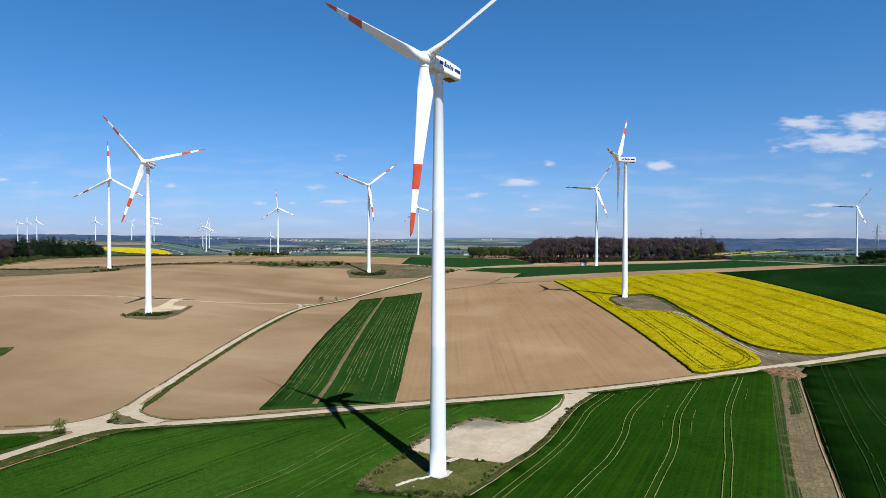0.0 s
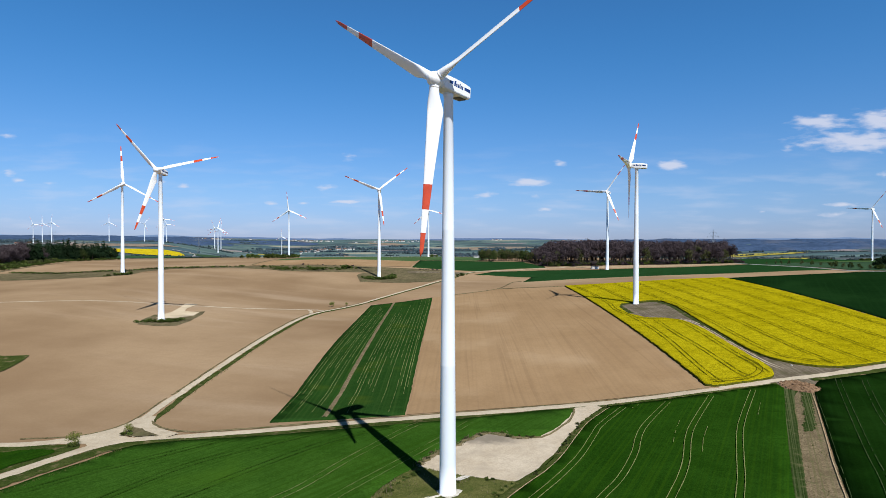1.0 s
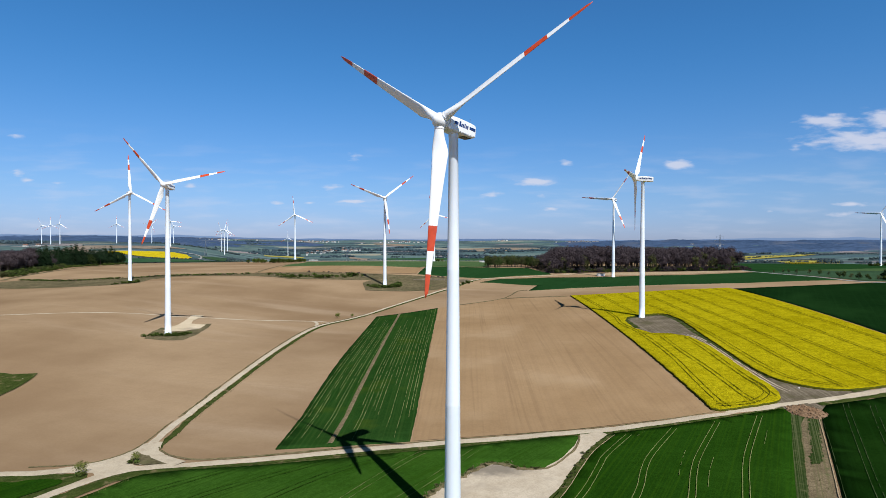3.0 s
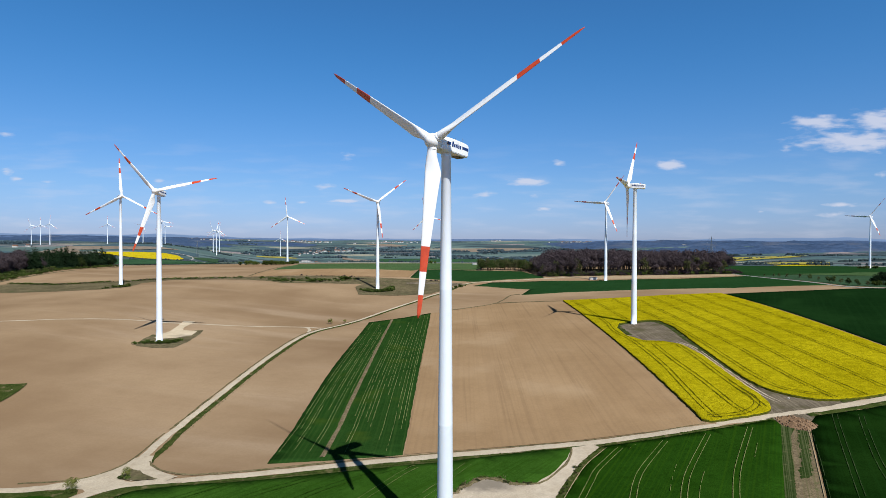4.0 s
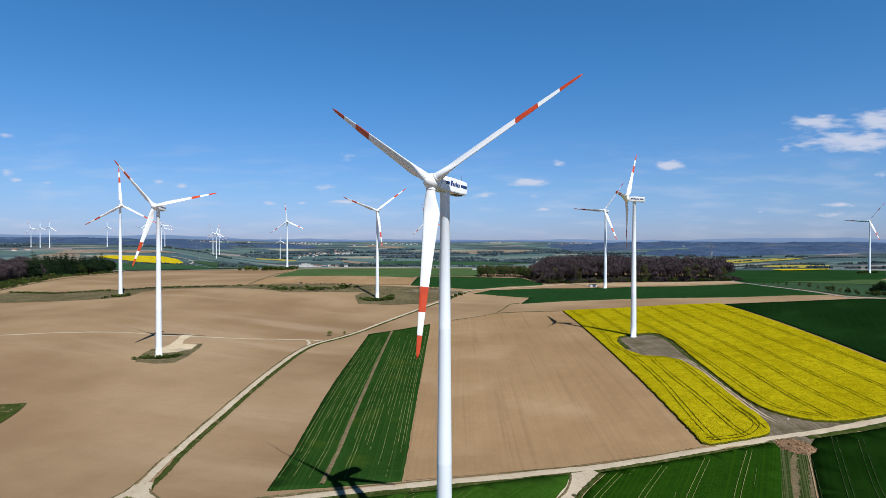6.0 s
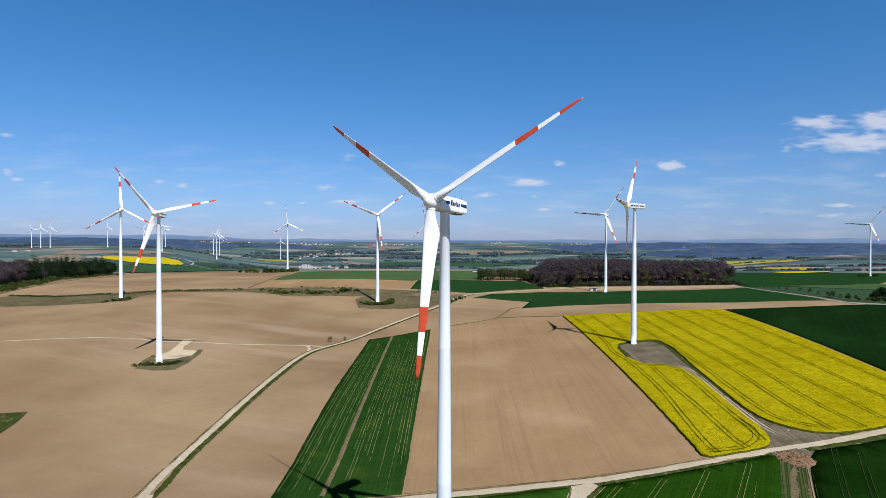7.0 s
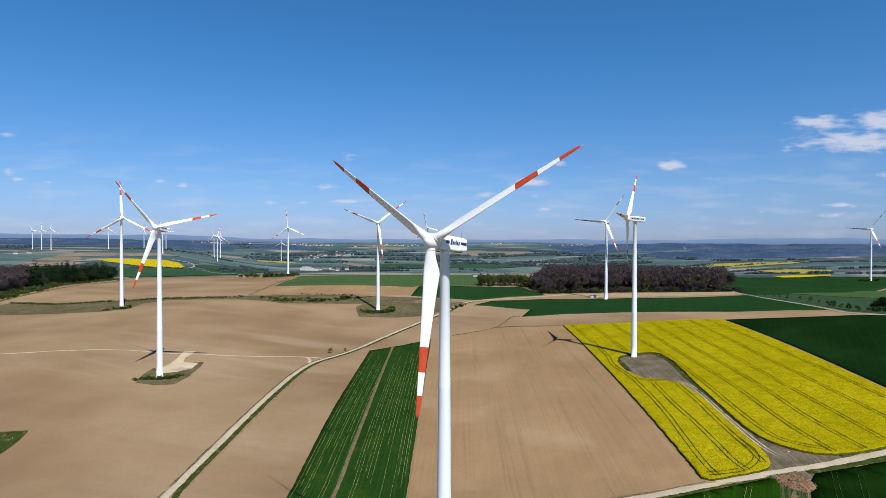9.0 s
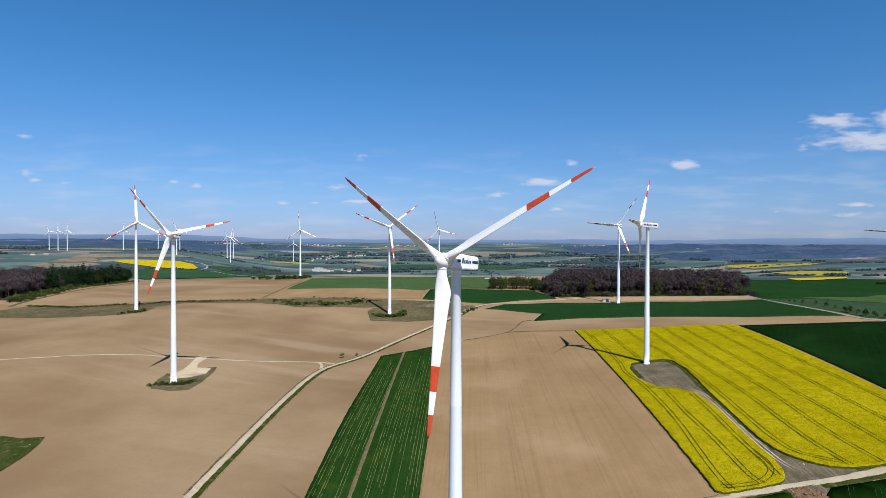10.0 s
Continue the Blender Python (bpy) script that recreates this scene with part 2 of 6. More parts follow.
M_PATCH = surf("weedy_turf", (0.074, 0.092, 0.022), (0.165, 0.158, 0.056), 0.22, 4.0, bump=0.8, deep=0.12, blot=(0.6, 0.58, (0.03, 0.05, 0.015), 0.7))
M_VERGE = surf("verge_grass", (0.030, 0.052, 0.010), (0.082, 0.098, 0.028), 0.3, 4.0, bump=0.8, deep=0.12, blot=(0.4, 0.54, (0.18, 0.14, 0.075), 0.7))
M_STUBBLE = surf("dry_stubble", (0.165, 0.126, 0.074), (0.285, 0.222, 0.136), 0.12, 3.0, grain=1.3, bump=0.7, lines=(-26, 1.6, 0.7, (0.12, 0.115, 0.05)),
                 blot=(0.45, 0.57, (0.09, 0.11, 0.04), 0.6))
M_TRACK = surf("limestone_track", (0.47, 0.392, 0.285), (0.59, 0.508, 0.385), 0.09, 2.2, grain=0.5, bump=0.4, blot=(0.35, 0.6, (0.33, 0.26, 0.185), 0.5))
M_CRANEPAD = surf("pale_crane_gravel", (0.49, 0.405, 0.295), (0.63, 0.54, 0.415), 0.09, 2.6, grain=0.5, bump=0.5, deep=0.08, lines=(-38, 0.9, 0.25, (0.42, 0.35, 0.26)), blot=(0.16, 0.54, (0.40, 0.34, 0.262), 0.6), stain=(6.0, 145, 12, 6.5, (0.20, 0.172, 0.135)))
M_GRAVEL = surf("pale_gravel_pad", (0.55, 0.445, 0.30), (0.69, 0.58, 0.42), 0.09, 2.6, grain=0.4, bump=0.5, deep=0.08, blot=(0.07, 0.53, (0.30, 0.25, 0.185), 0.8))
M_GREYPAD = surf("grey_gravel_pad", (0.110, 0.090, 0.061), (0.235, 0.194, 0.138), 0.10, 2.2, grain=0.9, bump=0.5, lines=(0, 0.7, 0.3, (0.31, 0.262, 0.195)), blot=(0.12, 0.50, (0.095, 0.085, 0.045), 0.85))
M_WHITESTONE = surf("white_gravel", (0.55, 0.51, 0.43), (0.74, 0.70, 0.62), 0.5, 6.0, bump=0.7)
M_WHEEL_PALE = surf("bare_wheel_rut", (0.17, 0.20, 0.06), (0.31, 0.32, 0.14), 0.3, 3.0, bump=0.4)
M_WHEEL_THIN = surf("thin_green_wheel_rut", (0.010, 0.026, 0.006), (0.090, 0.12, 0.055), 0.3, 3.0, bump=0.4)
M_WHEEL_DARK = surf("deep_wheel_rut", (0.016, 0.044, 0.004), (0.032, 0.066, 0.008), 0.3, 3.0, bump=0.4)
M_RAPE = surf("rapeseed_bloom", (0.36, 0.30, 0.004), (0.515, 0.434, 0.010), 0.03, 2.0, bump=1.0, deep=0.35, contrast=0.95, grain=1.5,
              blot=(1.3, 0.56, (0.24, 0.215, 0.008), 0.6))
M_RAPE_STEM = surf("rapeseed_stems", (0.040, 0.050, 0.008), (0.15, 0.14, 0.014), 1.0, 5.0, bump=0.8)
M_RAPE_RUT = surf("rapeseed_rut", (0.055, 0.055, 0.005), (0.12, 0.105, 0.007), 0.8, 3.0, bump=0.6)
M_EARTH_EDGE = surf("crumbled_field_edge", (0.12, 0.10, 0.05), (0.25, 0.20, 0.115), 0.5, 3.0, bump=0.7, blot=(0.7, 0.5, (0.05, 0.062, 0.02), 0.8))
M_WHITE = surf("white_gelcoat", (0.83, 0.845, 0.85), (0.86, 0.87, 0.87), 0.15, 0.8, rough=0.32, bump=0.0, contrast=0.25, grain=0.2)
# white paint with the blue of skylight put into its colour
M_TOWER = surf("white_tower_paint", (0.73, 0.785, 0.84), (0.78, 0.825, 0.87), 0.12, 0.5, rough=0.42, bump=0.0, contrast=0.25, grain=0.3)
M_RED = surf("signal_red_band", (0.56, 0.062, 0.020), (0.63, 0.085, 0.030), 0.3, 1.0, rough=0.35, bump=0.0, contrast=0.5)
M_NAVY = surf("navy_stripe", (0.012, 0.035, 0.15), (0.016, 0.045, 0.18), 0.5, 2.0, rough=0.35, bump=0.0)
M_VENT = surf("grey_vent_metal", (0.10, 0.10, 0.105), (0.17, 0.17, 0.175), 1.0, 4.0, rough=0.55, bump=0.1, metal=0.6)
M_STEEL = surf("galvanised_steel", (0.24, 0.255, 0.27), (0.36, 0.37, 0.38), 0.8, 3.0, rough=0.5, bump=0.1, metal=0.7)
M_BARK = surf("grey_bark", (0.065, 0.052, 0.042), (0.13, 0.105, 0.085), 0.8, 6.0, bump=0.8)
M_TWIG = surf("bare_spring_twigs", (0.056, 0.043, 0.048), (0.088, 0.069, 0.073), 0.4, 2.0, bump=0.0, grain=0.3, per_object=0.14)
M_TWIG_GREEN = surf("budding_leaves", (0.050, 0.058, 0.024), (0.10, 0.102, 0.042), 0.4, 2.0, bump=0.0, grain=0.4, per_object=0.3)
M_FIR = surf("fir_needles", (0.009, 0.021, 0.010), (0.022, 0.039, 0.017), 0.3, 2.0, bump=0.0, grain=0.5, per_object=0.3)
M_LEAF = surf("shrub_leaves", (0.055, 0.088, 0.018), (0.12, 0.15, 0.042), 0.4, 2.0, bump=0.0, grain=0.4, per_object=0.35)
M_LEAF_DARK = surf("dark_tree_leaves", (0.028, 0.048, 0.013), (0.066, 0.086, 0.028), 0.4, 2.0, bump=0.0, grain=0.4, per_object=0.35)
M_LEAF_YOUNG = surf("young_yellow_green_leaves", (0.13, 0.15, 0.035), (0.24, 0.25, 0.07), 0.6, 3.0, bump=0.2, per_island=0.25)
M_DRYGRASS = surf("dry_grass_stalks", (0.19, 0.15, 0.09), (0.34, 0.27, 0.18), 0.5, 3.0, bump=0.3, per_island=0.35)
M_TUFT = surf("grass_tufts", (0.070, 0.100, 0.022), (0.15, 0.165, 0.05), 0.5, 3.0, bump=0.3, per_island=0.35)
M_CLOD = surf("broken_clods", (0.25, 0.15, 0.085), (0.41, 0.275, 0.175), 0.5, 4.0, bump=0.8, per_object=0.35)
M_WALL = surf("white_render", (0.62, 0.60, 0.56), (0.74, 0.72, 0.68), 0.1, 1.0, bump=0.1)
M_ROOF = surf("clay_roof_tiles", (0.16, 0.085, 0.06), (0.26, 0.15, 0.11), 0.2, 1.5, bump=0.3, per_object=0.35)
M_ROOF_GREY = surf("slate_roof", (0.12, 0.125, 0.135), (0.22, 0.225, 0.235), 0.2, 1.5, bump=0.3, per_object=0.3)
M_PANE = surf("dark_window_pane", (0.02, 0.025, 0.03), (0.05, 0.055, 0.06), 0.3, 2.0, rough=0.15, bump=0.0)
M_ASPHALT = surf("pale_asphalt", (0.34, 0.34, 0.32), (0.45, 0.44, 0.42), 0.1, 2.0, bump=0.2)
M_WEEDROW = surf("weeds_in_drill_rows", (0.020, 0.042, 0.009), (0.050, 0.075, 0.020), 0.4, 4.0, bump=0.8, lines=(-26, 3.2, 0.55, (0.15, 0.16, 0.075)), blot=(0.4, 0.57, (0.15, 0.14, 0.07), 0.6))
M_LITTER = surf("leaf_litter", (0.045, 0.038, 0.026), (0.085, 0.070, 0.050), 0.1, 2.0, bump=0.5)
# woods far off: base colour paled and blued in place of haze
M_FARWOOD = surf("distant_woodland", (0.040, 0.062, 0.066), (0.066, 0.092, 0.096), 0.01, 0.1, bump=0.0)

# the same woods farther off, with more haze put into the colour
M_FARWOOD_HAZY = surf("hazier_woodland", (0.046, 0.074, 0.090), (0.076, 0.108, 0.124), 0.006, 0.08, bump=0.0, per_island=0.3)


def ground_material():
    """Harrowed soil nearby; farther out a haze-blued patchwork of the valley's fields, woods and meadows."""
    m = bpy.data.materials.new("farmland")
    m.use_nodes = True
    nt = m.node_tree
    N, L = nt.nodes.new, nt.links.new
    p = nt.nodes["Principled BSDF"]
    p.inputs["Roughness"].default_value = 0.95
    p.inputs["Specular IOR Level"].default_value = 0.0
    co = N("ShaderNodeTexCoord").outputs["Object"]

    def noise_at(scale, detail=5.0, stretch=None):
        n = N("ShaderNodeTexNoise")
        n.inputs["Scale"].default_value, n.inputs["Detail"].default_value = scale, detail
        v = co
        if stretch:
            mp = N("ShaderNodeMapping")
            L(co, mp.inputs[0])
            mp.vector_type = "TEXTURE"
            mp.inputs["Rotation"].default_value = (0, 0, radians(stretch[0]))
            mp.inputs["Scale"].default_value = (1 / stretch[1], 1 / stretch[2], 50)
            v = mp.outputs[0]
        L(v, n.inputs["Vector"])
        return n.outputs[0]

    def spread(v, lo, hi):
        n = N("ShaderNodeMapRange")
        n.interpolation_type = "SMOOTHSTEP"
        L(v, n.inputs[0])
        n.inputs[1].default_value, n.inputs[2].default_value = lo, hi
        return n.outputs[0]

    def blend(fac, a, b, k=1.0):
        n = N("ShaderNodeMix")
        n.data_type = "RGBA"
        if k != 1.0:
            q = N("ShaderNodeMath")
            q.operation = "MULTIPLY"
            L(fac, q.inputs[0])
            q.inputs[1].default_value = k
            fac = q.outputs[0]
        L(fac, n.inputs[0])
        for v, i in ((a, 6), (b, 7)):
            if isinstance(v, tuple):
                n.inputs[i].default_value = (*v, 1)
            else:
                L(v, n.inputs[i])
        return n.outputs[2]
    fine_n = noise_at(1.3, 6)
    soil = blend(spread(noise_at(0.011, 6), 0.32, 0.68), SOIL_D, SOIL_L)
    soil = blend(spread(noise_at(1.0, 4, (74, 0.035, 0.006)), 0.5, 0.75), soil, (0.37, 0.278, 0.188), 0.5)
    soil = blend(spread(noise_at(1.0, 4, (70, 0.02, 0.004)), 0.52, 0.72), soil, (0.182, 0.115, 0.064), 0.55)
    soil = blend(spread(noise_at(1.0, 3, (80, 0.5, 0.01)), 0.5, 0.75), soil, (0.20, 0.13, 0.08), 0.12)
    soil = blend(spread(fine_n, 0.60, 0.40), soil, (0.165, 0.105, 0.056), 0.10)
    soil = blend(spread(noise_at(0.24, 5), 0.58, 0.36), soil, (0.18, 0.115, 0.063), 0.08)
    vo = N("ShaderNodeTexVoronoi")
    vo.feature = "F1"
    mp = N("ShaderNodeMapping")
    L(co, mp.inputs[0])
    mp.inputs["Rotation"].default_value = (0, 0, radians(17))
    mp.inputs["Scale"].default_value = (0.0040, 0.0085, 0.0)
    L(mp.outputs[0], vo.inputs["Vector"])
    vo.inputs["Scale"].default_value, vo.inputs["Randomness"].default_value = 1.0, 0.85
    sx = N("ShaderNodeSeparateColor")
    L(vo.outputs["Color"], sx.inputs[0])
    ramp = N("ShaderNodeValToRGB")
    ramp.color_ramp.interpolation = "CONSTANT"
    # field and wood tones from here on carry distance haze in their colour
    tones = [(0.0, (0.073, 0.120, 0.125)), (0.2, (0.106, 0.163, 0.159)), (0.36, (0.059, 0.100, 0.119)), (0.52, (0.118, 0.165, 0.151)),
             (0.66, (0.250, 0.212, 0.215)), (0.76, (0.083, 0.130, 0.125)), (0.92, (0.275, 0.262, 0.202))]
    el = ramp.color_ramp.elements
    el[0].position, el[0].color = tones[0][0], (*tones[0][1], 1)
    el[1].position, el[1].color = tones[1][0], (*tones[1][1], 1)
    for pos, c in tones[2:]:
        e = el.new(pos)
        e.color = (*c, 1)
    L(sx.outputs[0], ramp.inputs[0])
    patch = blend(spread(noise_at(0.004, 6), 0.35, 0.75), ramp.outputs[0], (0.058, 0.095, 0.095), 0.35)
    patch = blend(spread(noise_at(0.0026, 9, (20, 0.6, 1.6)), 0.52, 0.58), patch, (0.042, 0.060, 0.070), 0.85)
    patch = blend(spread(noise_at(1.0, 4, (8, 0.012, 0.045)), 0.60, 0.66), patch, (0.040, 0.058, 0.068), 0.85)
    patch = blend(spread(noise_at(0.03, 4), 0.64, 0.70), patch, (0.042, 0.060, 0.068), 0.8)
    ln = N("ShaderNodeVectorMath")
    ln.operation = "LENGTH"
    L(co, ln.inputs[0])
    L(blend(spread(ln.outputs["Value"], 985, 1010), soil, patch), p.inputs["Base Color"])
    b = N("ShaderNodeBump")
    b.inputs["Strength"].default_value, b.inputs["Distance"].default_value = 0.25, 0.06
    L(fine_n, b.inputs["Height"])
    L(b.outputs[0], p.inputs["Normal"])
    return m


M_GROUND = ground_material()


def ridge_material(name, a, b, scale):
    return surf(name, a, b, scale, scale * 8, bump=0.0, contrast=0.5, grain=0.4)


# ---- the lie of the land ----
# heights in metres on a 130 m lattice, from 520 m left to 650 m right, from 60 m to 840 m ahead
LAND = [-3.9, -7.9, -13.9, -21.2, -19.8, -13.0, -6.0, 4.2, 17.8, 33.0,
        -2.1, 2.9, 6.2, -1.2, 1.6, 3.8, 6.6, 15.3, 25.7, 36.1,
        1.3, 9.4, 16.5, 0.5, 4.0, 14.4, 20.2, 27.6, 32.9, 37.5,
        8.2, 8.9, 18.9, 4.7, 6.3, 18.8, 26.8, 35.2, 36.0, 35.5,
        18.9, 14.8, 24.1, 26.5, 9.2, 14.7, 24.1, 30.5, 30.6, 28.7,
        26.5, 22.0, 22.4, 29.0, 23.6, 22.5, 22.2, 21.8, 19.9, 17.6,
        31.6, 25.9, 23.2, 28.7, 33.9, 31.2, 23.2, 15.1, 9.0, 4.6]


def ease(t, a, b):
    t = min(max((t - a) / (b - a), 0.0), 1.0)
    return t * t * (3 - 2 * t)


def spline(u):
    return ((1 - u) ** 3 / 6, (3 * u ** 3 - 6 * u * u + 4) / 6, (-3 * u ** 3 + 3 * u * u + 3 * u + 1) / 6, u ** 3 / 6)


def hill(x, y):
    gx, gy = min(max((x + 520) / 130, 1), 7.9999), min(max((y - 60) / 130, 1), 4.9999)
    i, j = int(gx), int(gy)
    a, b = spline(gx - i), spline(gy - j)
    return sum(b[n] * sum(a[m] * LAND[(j + n - 1) * 10 + i + m - 1] for m in range(4)) for n in range(4))


def valley(x, y):
    d, a = math.hypot(x, y), x / max(y, 1.0)
    lt, rt = ease(-a, 0.3, 0.55), ease(a, 0.25, 0.55)
    c = 20 - 40 * ease(d, 960, 1850) + 22 * ease(d, 2300, 3300) + 50 * ease(d, 3200, 4800)
    le = 20 - 12 * ease(d, 950, 1450) + 27 * ease(d, 1550, 2300) + 34 * ease(d, 3000, 4800)
    ri = 19 - 14 * ease(d, 1000, 1700) + 32 * ease(d, 2600, 4600)
    z = c * (1 - lt) * (1 - rt) + le * lt + ri * rt
    return z + ease(d, 1300, 2000) * (5 * math.sin(x / 420 + 1) * math.sin(y / 370) + 3.5 * math.sin(x / 190 + y / 260))


def land(x, y):
    b = ease(math.hypot(x, y), 720, 980)
    if b <= 0:
        return hill(x, y)
    return valley(x, y) if b >= 1 else hill(x, y) * (1 - b) + valley(x, y) * b


# ---- building helpers ----
def mesh_of(bm, *mats, smooth=False, name="mesh"):
    me = bpy.data.meshes.new(name)
    bm.to_mesh(me)
    bm.free()
    for m in mats:
        me.materials.append(m)
    if smooth:
        me.polygons.foreach_set("use_smooth", [True] * len(me.polygons))
    return me


def raw_mesh(name, verts, faces, *mats, smooth=False, slots=None):
    me = bpy.data.meshes.new(name)
    me.from_pydata(verts, [], faces)
    for m in mats:
        me.materials.append(m)
    if slots:
        me.polygons.foreach_set("material_index", slots)
    if smooth:
        me.polygons.foreach_set("use_smooth", [True] * len(me.polygons))
    me.update()
    return me


def part(name, me, parent, m=None, label=""):
    ob = new(name, me)
    ob.parent = parent
    if m is not None:
        ob.matrix_basis = m
    return tagged(ob, label)


def thing(name, label, category, group="", m=None, kind=""):
    ob = new(name)
    ob.empty_display_size = 0.5
    if m is not None:
        ob.matrix_basis = m
    return tagged(ob, label, category, group, kind)


def inside(x, y, poly):
    hit, j = False, len(poly) - 1
    for i in range(len(poly)):
        (xi, yi), (xj, yj) = poly[i], poly[j]
        if (yi > y) != (yj > y) and x < (xj - xi) * (y - yi) / (yj - yi) + xi:
            hit = not hit
        j = i
    return hit


def rounded(pts, closed=True, step=4.0):
    """A Catmull-Rom curve through the points, walked in steps."""
    out, n = [], len(pts)
    for i in range(n if closed else n - 1):
        p = [pts[(i + k) % n] if closed else pts[min(max(i + k, 0), n - 1)] for k in (-1, 0, 1, 2)]
        d = math.dist(p[1], p[2])
        k = max(1, int(d / step))
        for s in range(k):
            t = s / k
            out.append(tuple(0.5 * (2 * p[1][c] + (p[2][c] - p[0][c]) * t + (2 * p[0][c] - 5 * p[1][c] + 4 * p[2][c] - p[3][c]) * t * t
                                    + (3 * p[1][c] - p[0][c] - 3 * p[2][c] + p[3][c]) * t ** 3) for c in (0, 1)))
    if not closed:
        out.append(tuple(pts[-1]))
    return out


def straight(pts, step=4.0, rag=0.0, rng=random):
    out = []
    for i in range(len(pts)):
        a, b = pts[i], pts[(i + 1) % len(pts)]
        k = max(1, int(math.dist(a, b) / step))
        for s in range(k):
            f = s / k
            j = rag if s else 0
            out.append((a[0] + (b[0] - a[0]) * f + rng.uniform(-j, j), a[1] + (b[1] - a[1]) * f + rng.uniform(-j, j)))
    return out


def drape(name, outline, mat, lift, label, category, step=6.0, skirt=0.0, skirt_mat=None, rough_top=0.0, curved=False, edge=4.0, rag=0.0):
    """A sheet of crop, grass or gravel laid over the land inside an outline; skirt: the height of its side."""
    rng = random.Random(name + str(outline[0]))
    ring = rounded(outline, True, edge) if curved else straight(outline, edge, rag, rng)
    if curved and rag:
        ring = [(x + rng.uniform(-rag, rag), y + rng.uniform(-rag, rag)) for x, y in ring]
    pts = [Vector(p) for p in ring]
    n = len(pts)
    x0, x1 = min(p[0] for p in ring), max(p[0] for p in ring)
    y0, y1 = min(p[1] for p in ring), max(p[1] for p in ring)
    y = y0 + step / 2
    while y < y1:
        x = x0 + step / 2
        while x < x1:
            q = (x + rng.uniform(-0.25, 0.25) * step, y + rng.uniform(-0.25, 0.25) * step)
            if inside(*q, ring):
                pts.append(Vector(q))
            x += step
        y += step
    vs, _, fs, orig, _, _ = delaunay_2d_cdt(pts, [], [list(range(n))], 1, 1e-4)
    verts, rim = [], set()
    for k, v in enumerate(vs):
        on_rim = any(o < n for o in orig[k])
        h = lift + (rng.uniform(-1, 1) * rough_top if not on_rim else -abs(rng.gauss(0, 0.5)) * rough_top)
        verts.append((v.x, v.y, land(v.x, v.y) + h))
    faces = [tuple(f) if (vs[f[1]] - vs[f[0]]).cross(vs[f[2]] - vs[f[0]]) > 0 else tuple(reversed(f)) for f in fs]
    slots = [0] * len(faces)
    if skirt:
        count = {}
        for f in faces:
            for a, b in zip(f, f[1:] + f[:1]):
                count[(a, b)] = 1
        low = {}
        for a, b in [e for e in count if (e[1], e[0]) not in count]:
            for v in (a, b):
                if v not in low:
                    low[v] = len(verts)
                    verts.append((verts[v][0], verts[v][1], verts[v][2] - skirt))
            faces.append((b, a, low[a], low[b]))
            slots.append(1)
    me = raw_mesh(name, verts, faces, mat, skirt_mat or mat, smooth=True, slots=slots)
    return tagged(new(name, me), label, category, kind="structure")


def ribbon(name, line, width, mat, lift, label="", category="", parent=None, step=3.0, rag=0.0, across=3, offset=0.0, gaps=0.0, kind="structure", taper=0.0):
    """A strip along a line over the land: a track, a verge or a wheel rut."""
    rng = random.Random(name + str(line[0]) + str(offset))
    mid = rounded(line, False, step)
    verts, faces = [], []
    for i, (x, y) in enumerate(mid):
        a, b = mid[max(i - 1, 0)], mid[min(i + 1, len(mid) - 1)]
        d = math.dist(a, b) or 1
        nx, ny = (b[1] - a[1]) / d, -(b[0] - a[0]) / d
        wl, wr = width / 2 + rng.uniform(-rag, rag), width / 2 + rng.uniform(-rag, rag)
        if taper:
            slim = min(1.0, 0.12 + min(i, len(mid) - 1 - i) * step / taper)
            wl, wr = wl * slim, wr * slim
        for k in range(across + 1):
            s = offset - wl + (wl + wr) * k / across
            px, py = x + nx * s, y + ny * s
            verts.append((px, py, land(px, py) + lift * (1 if across == 1 or 0 < k < across else 0.45)))
    m = across + 1
    for i in range(len(mid) - 1):
        if gaps and rng.random() < gaps:
            continue
        for k in range(across):
            faces.append((i * m + k, i * m + k + 1, (i + 1) * m + k + 1, (i + 1) * m + k))
    me = raw_mesh(name, verts, faces, mat, smooth=True)
    ob = new(name, me)
    if parent:
        ob.parent = parent
        return tagged(ob, label)
    return tagged(ob, label, category, kind=kind)


# ---- ground ----
def make_ground():
    def axis(marks):
        out = []
        for a, b, s in marks:
            k = max(1, round((b - a) / s))
            out += [a + (b - a) * i / k for i in range(k)]
        return out + [marks[-1][1]]
    xs = axis([(-4700, -1500, 110), (-1500, -600, 30), (-600, 600, 7), (600, 1500, 30), (1500, 4700, 110)])
    ys = axis([(-1500, -100, 140), (-100, 80, 30), (80, 800, 7), (800, 1500, 18), (1500, 4850, 55)])
    verts = [(x, y, land(x, y)) for y in ys for x in xs]
    n = len(xs)
    faces = [(j * n + i, j * n + i + 1, (j + 1) * n + i + 1, (j + 1) * n + i) for j in range(len(ys) - 1) for i in range(n - 1)]
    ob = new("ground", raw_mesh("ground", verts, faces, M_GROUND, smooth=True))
    tagged(ob, "rolling farmland with bare harrowed brown soil and distant fields", "ground", kind="structure")


make_ground()


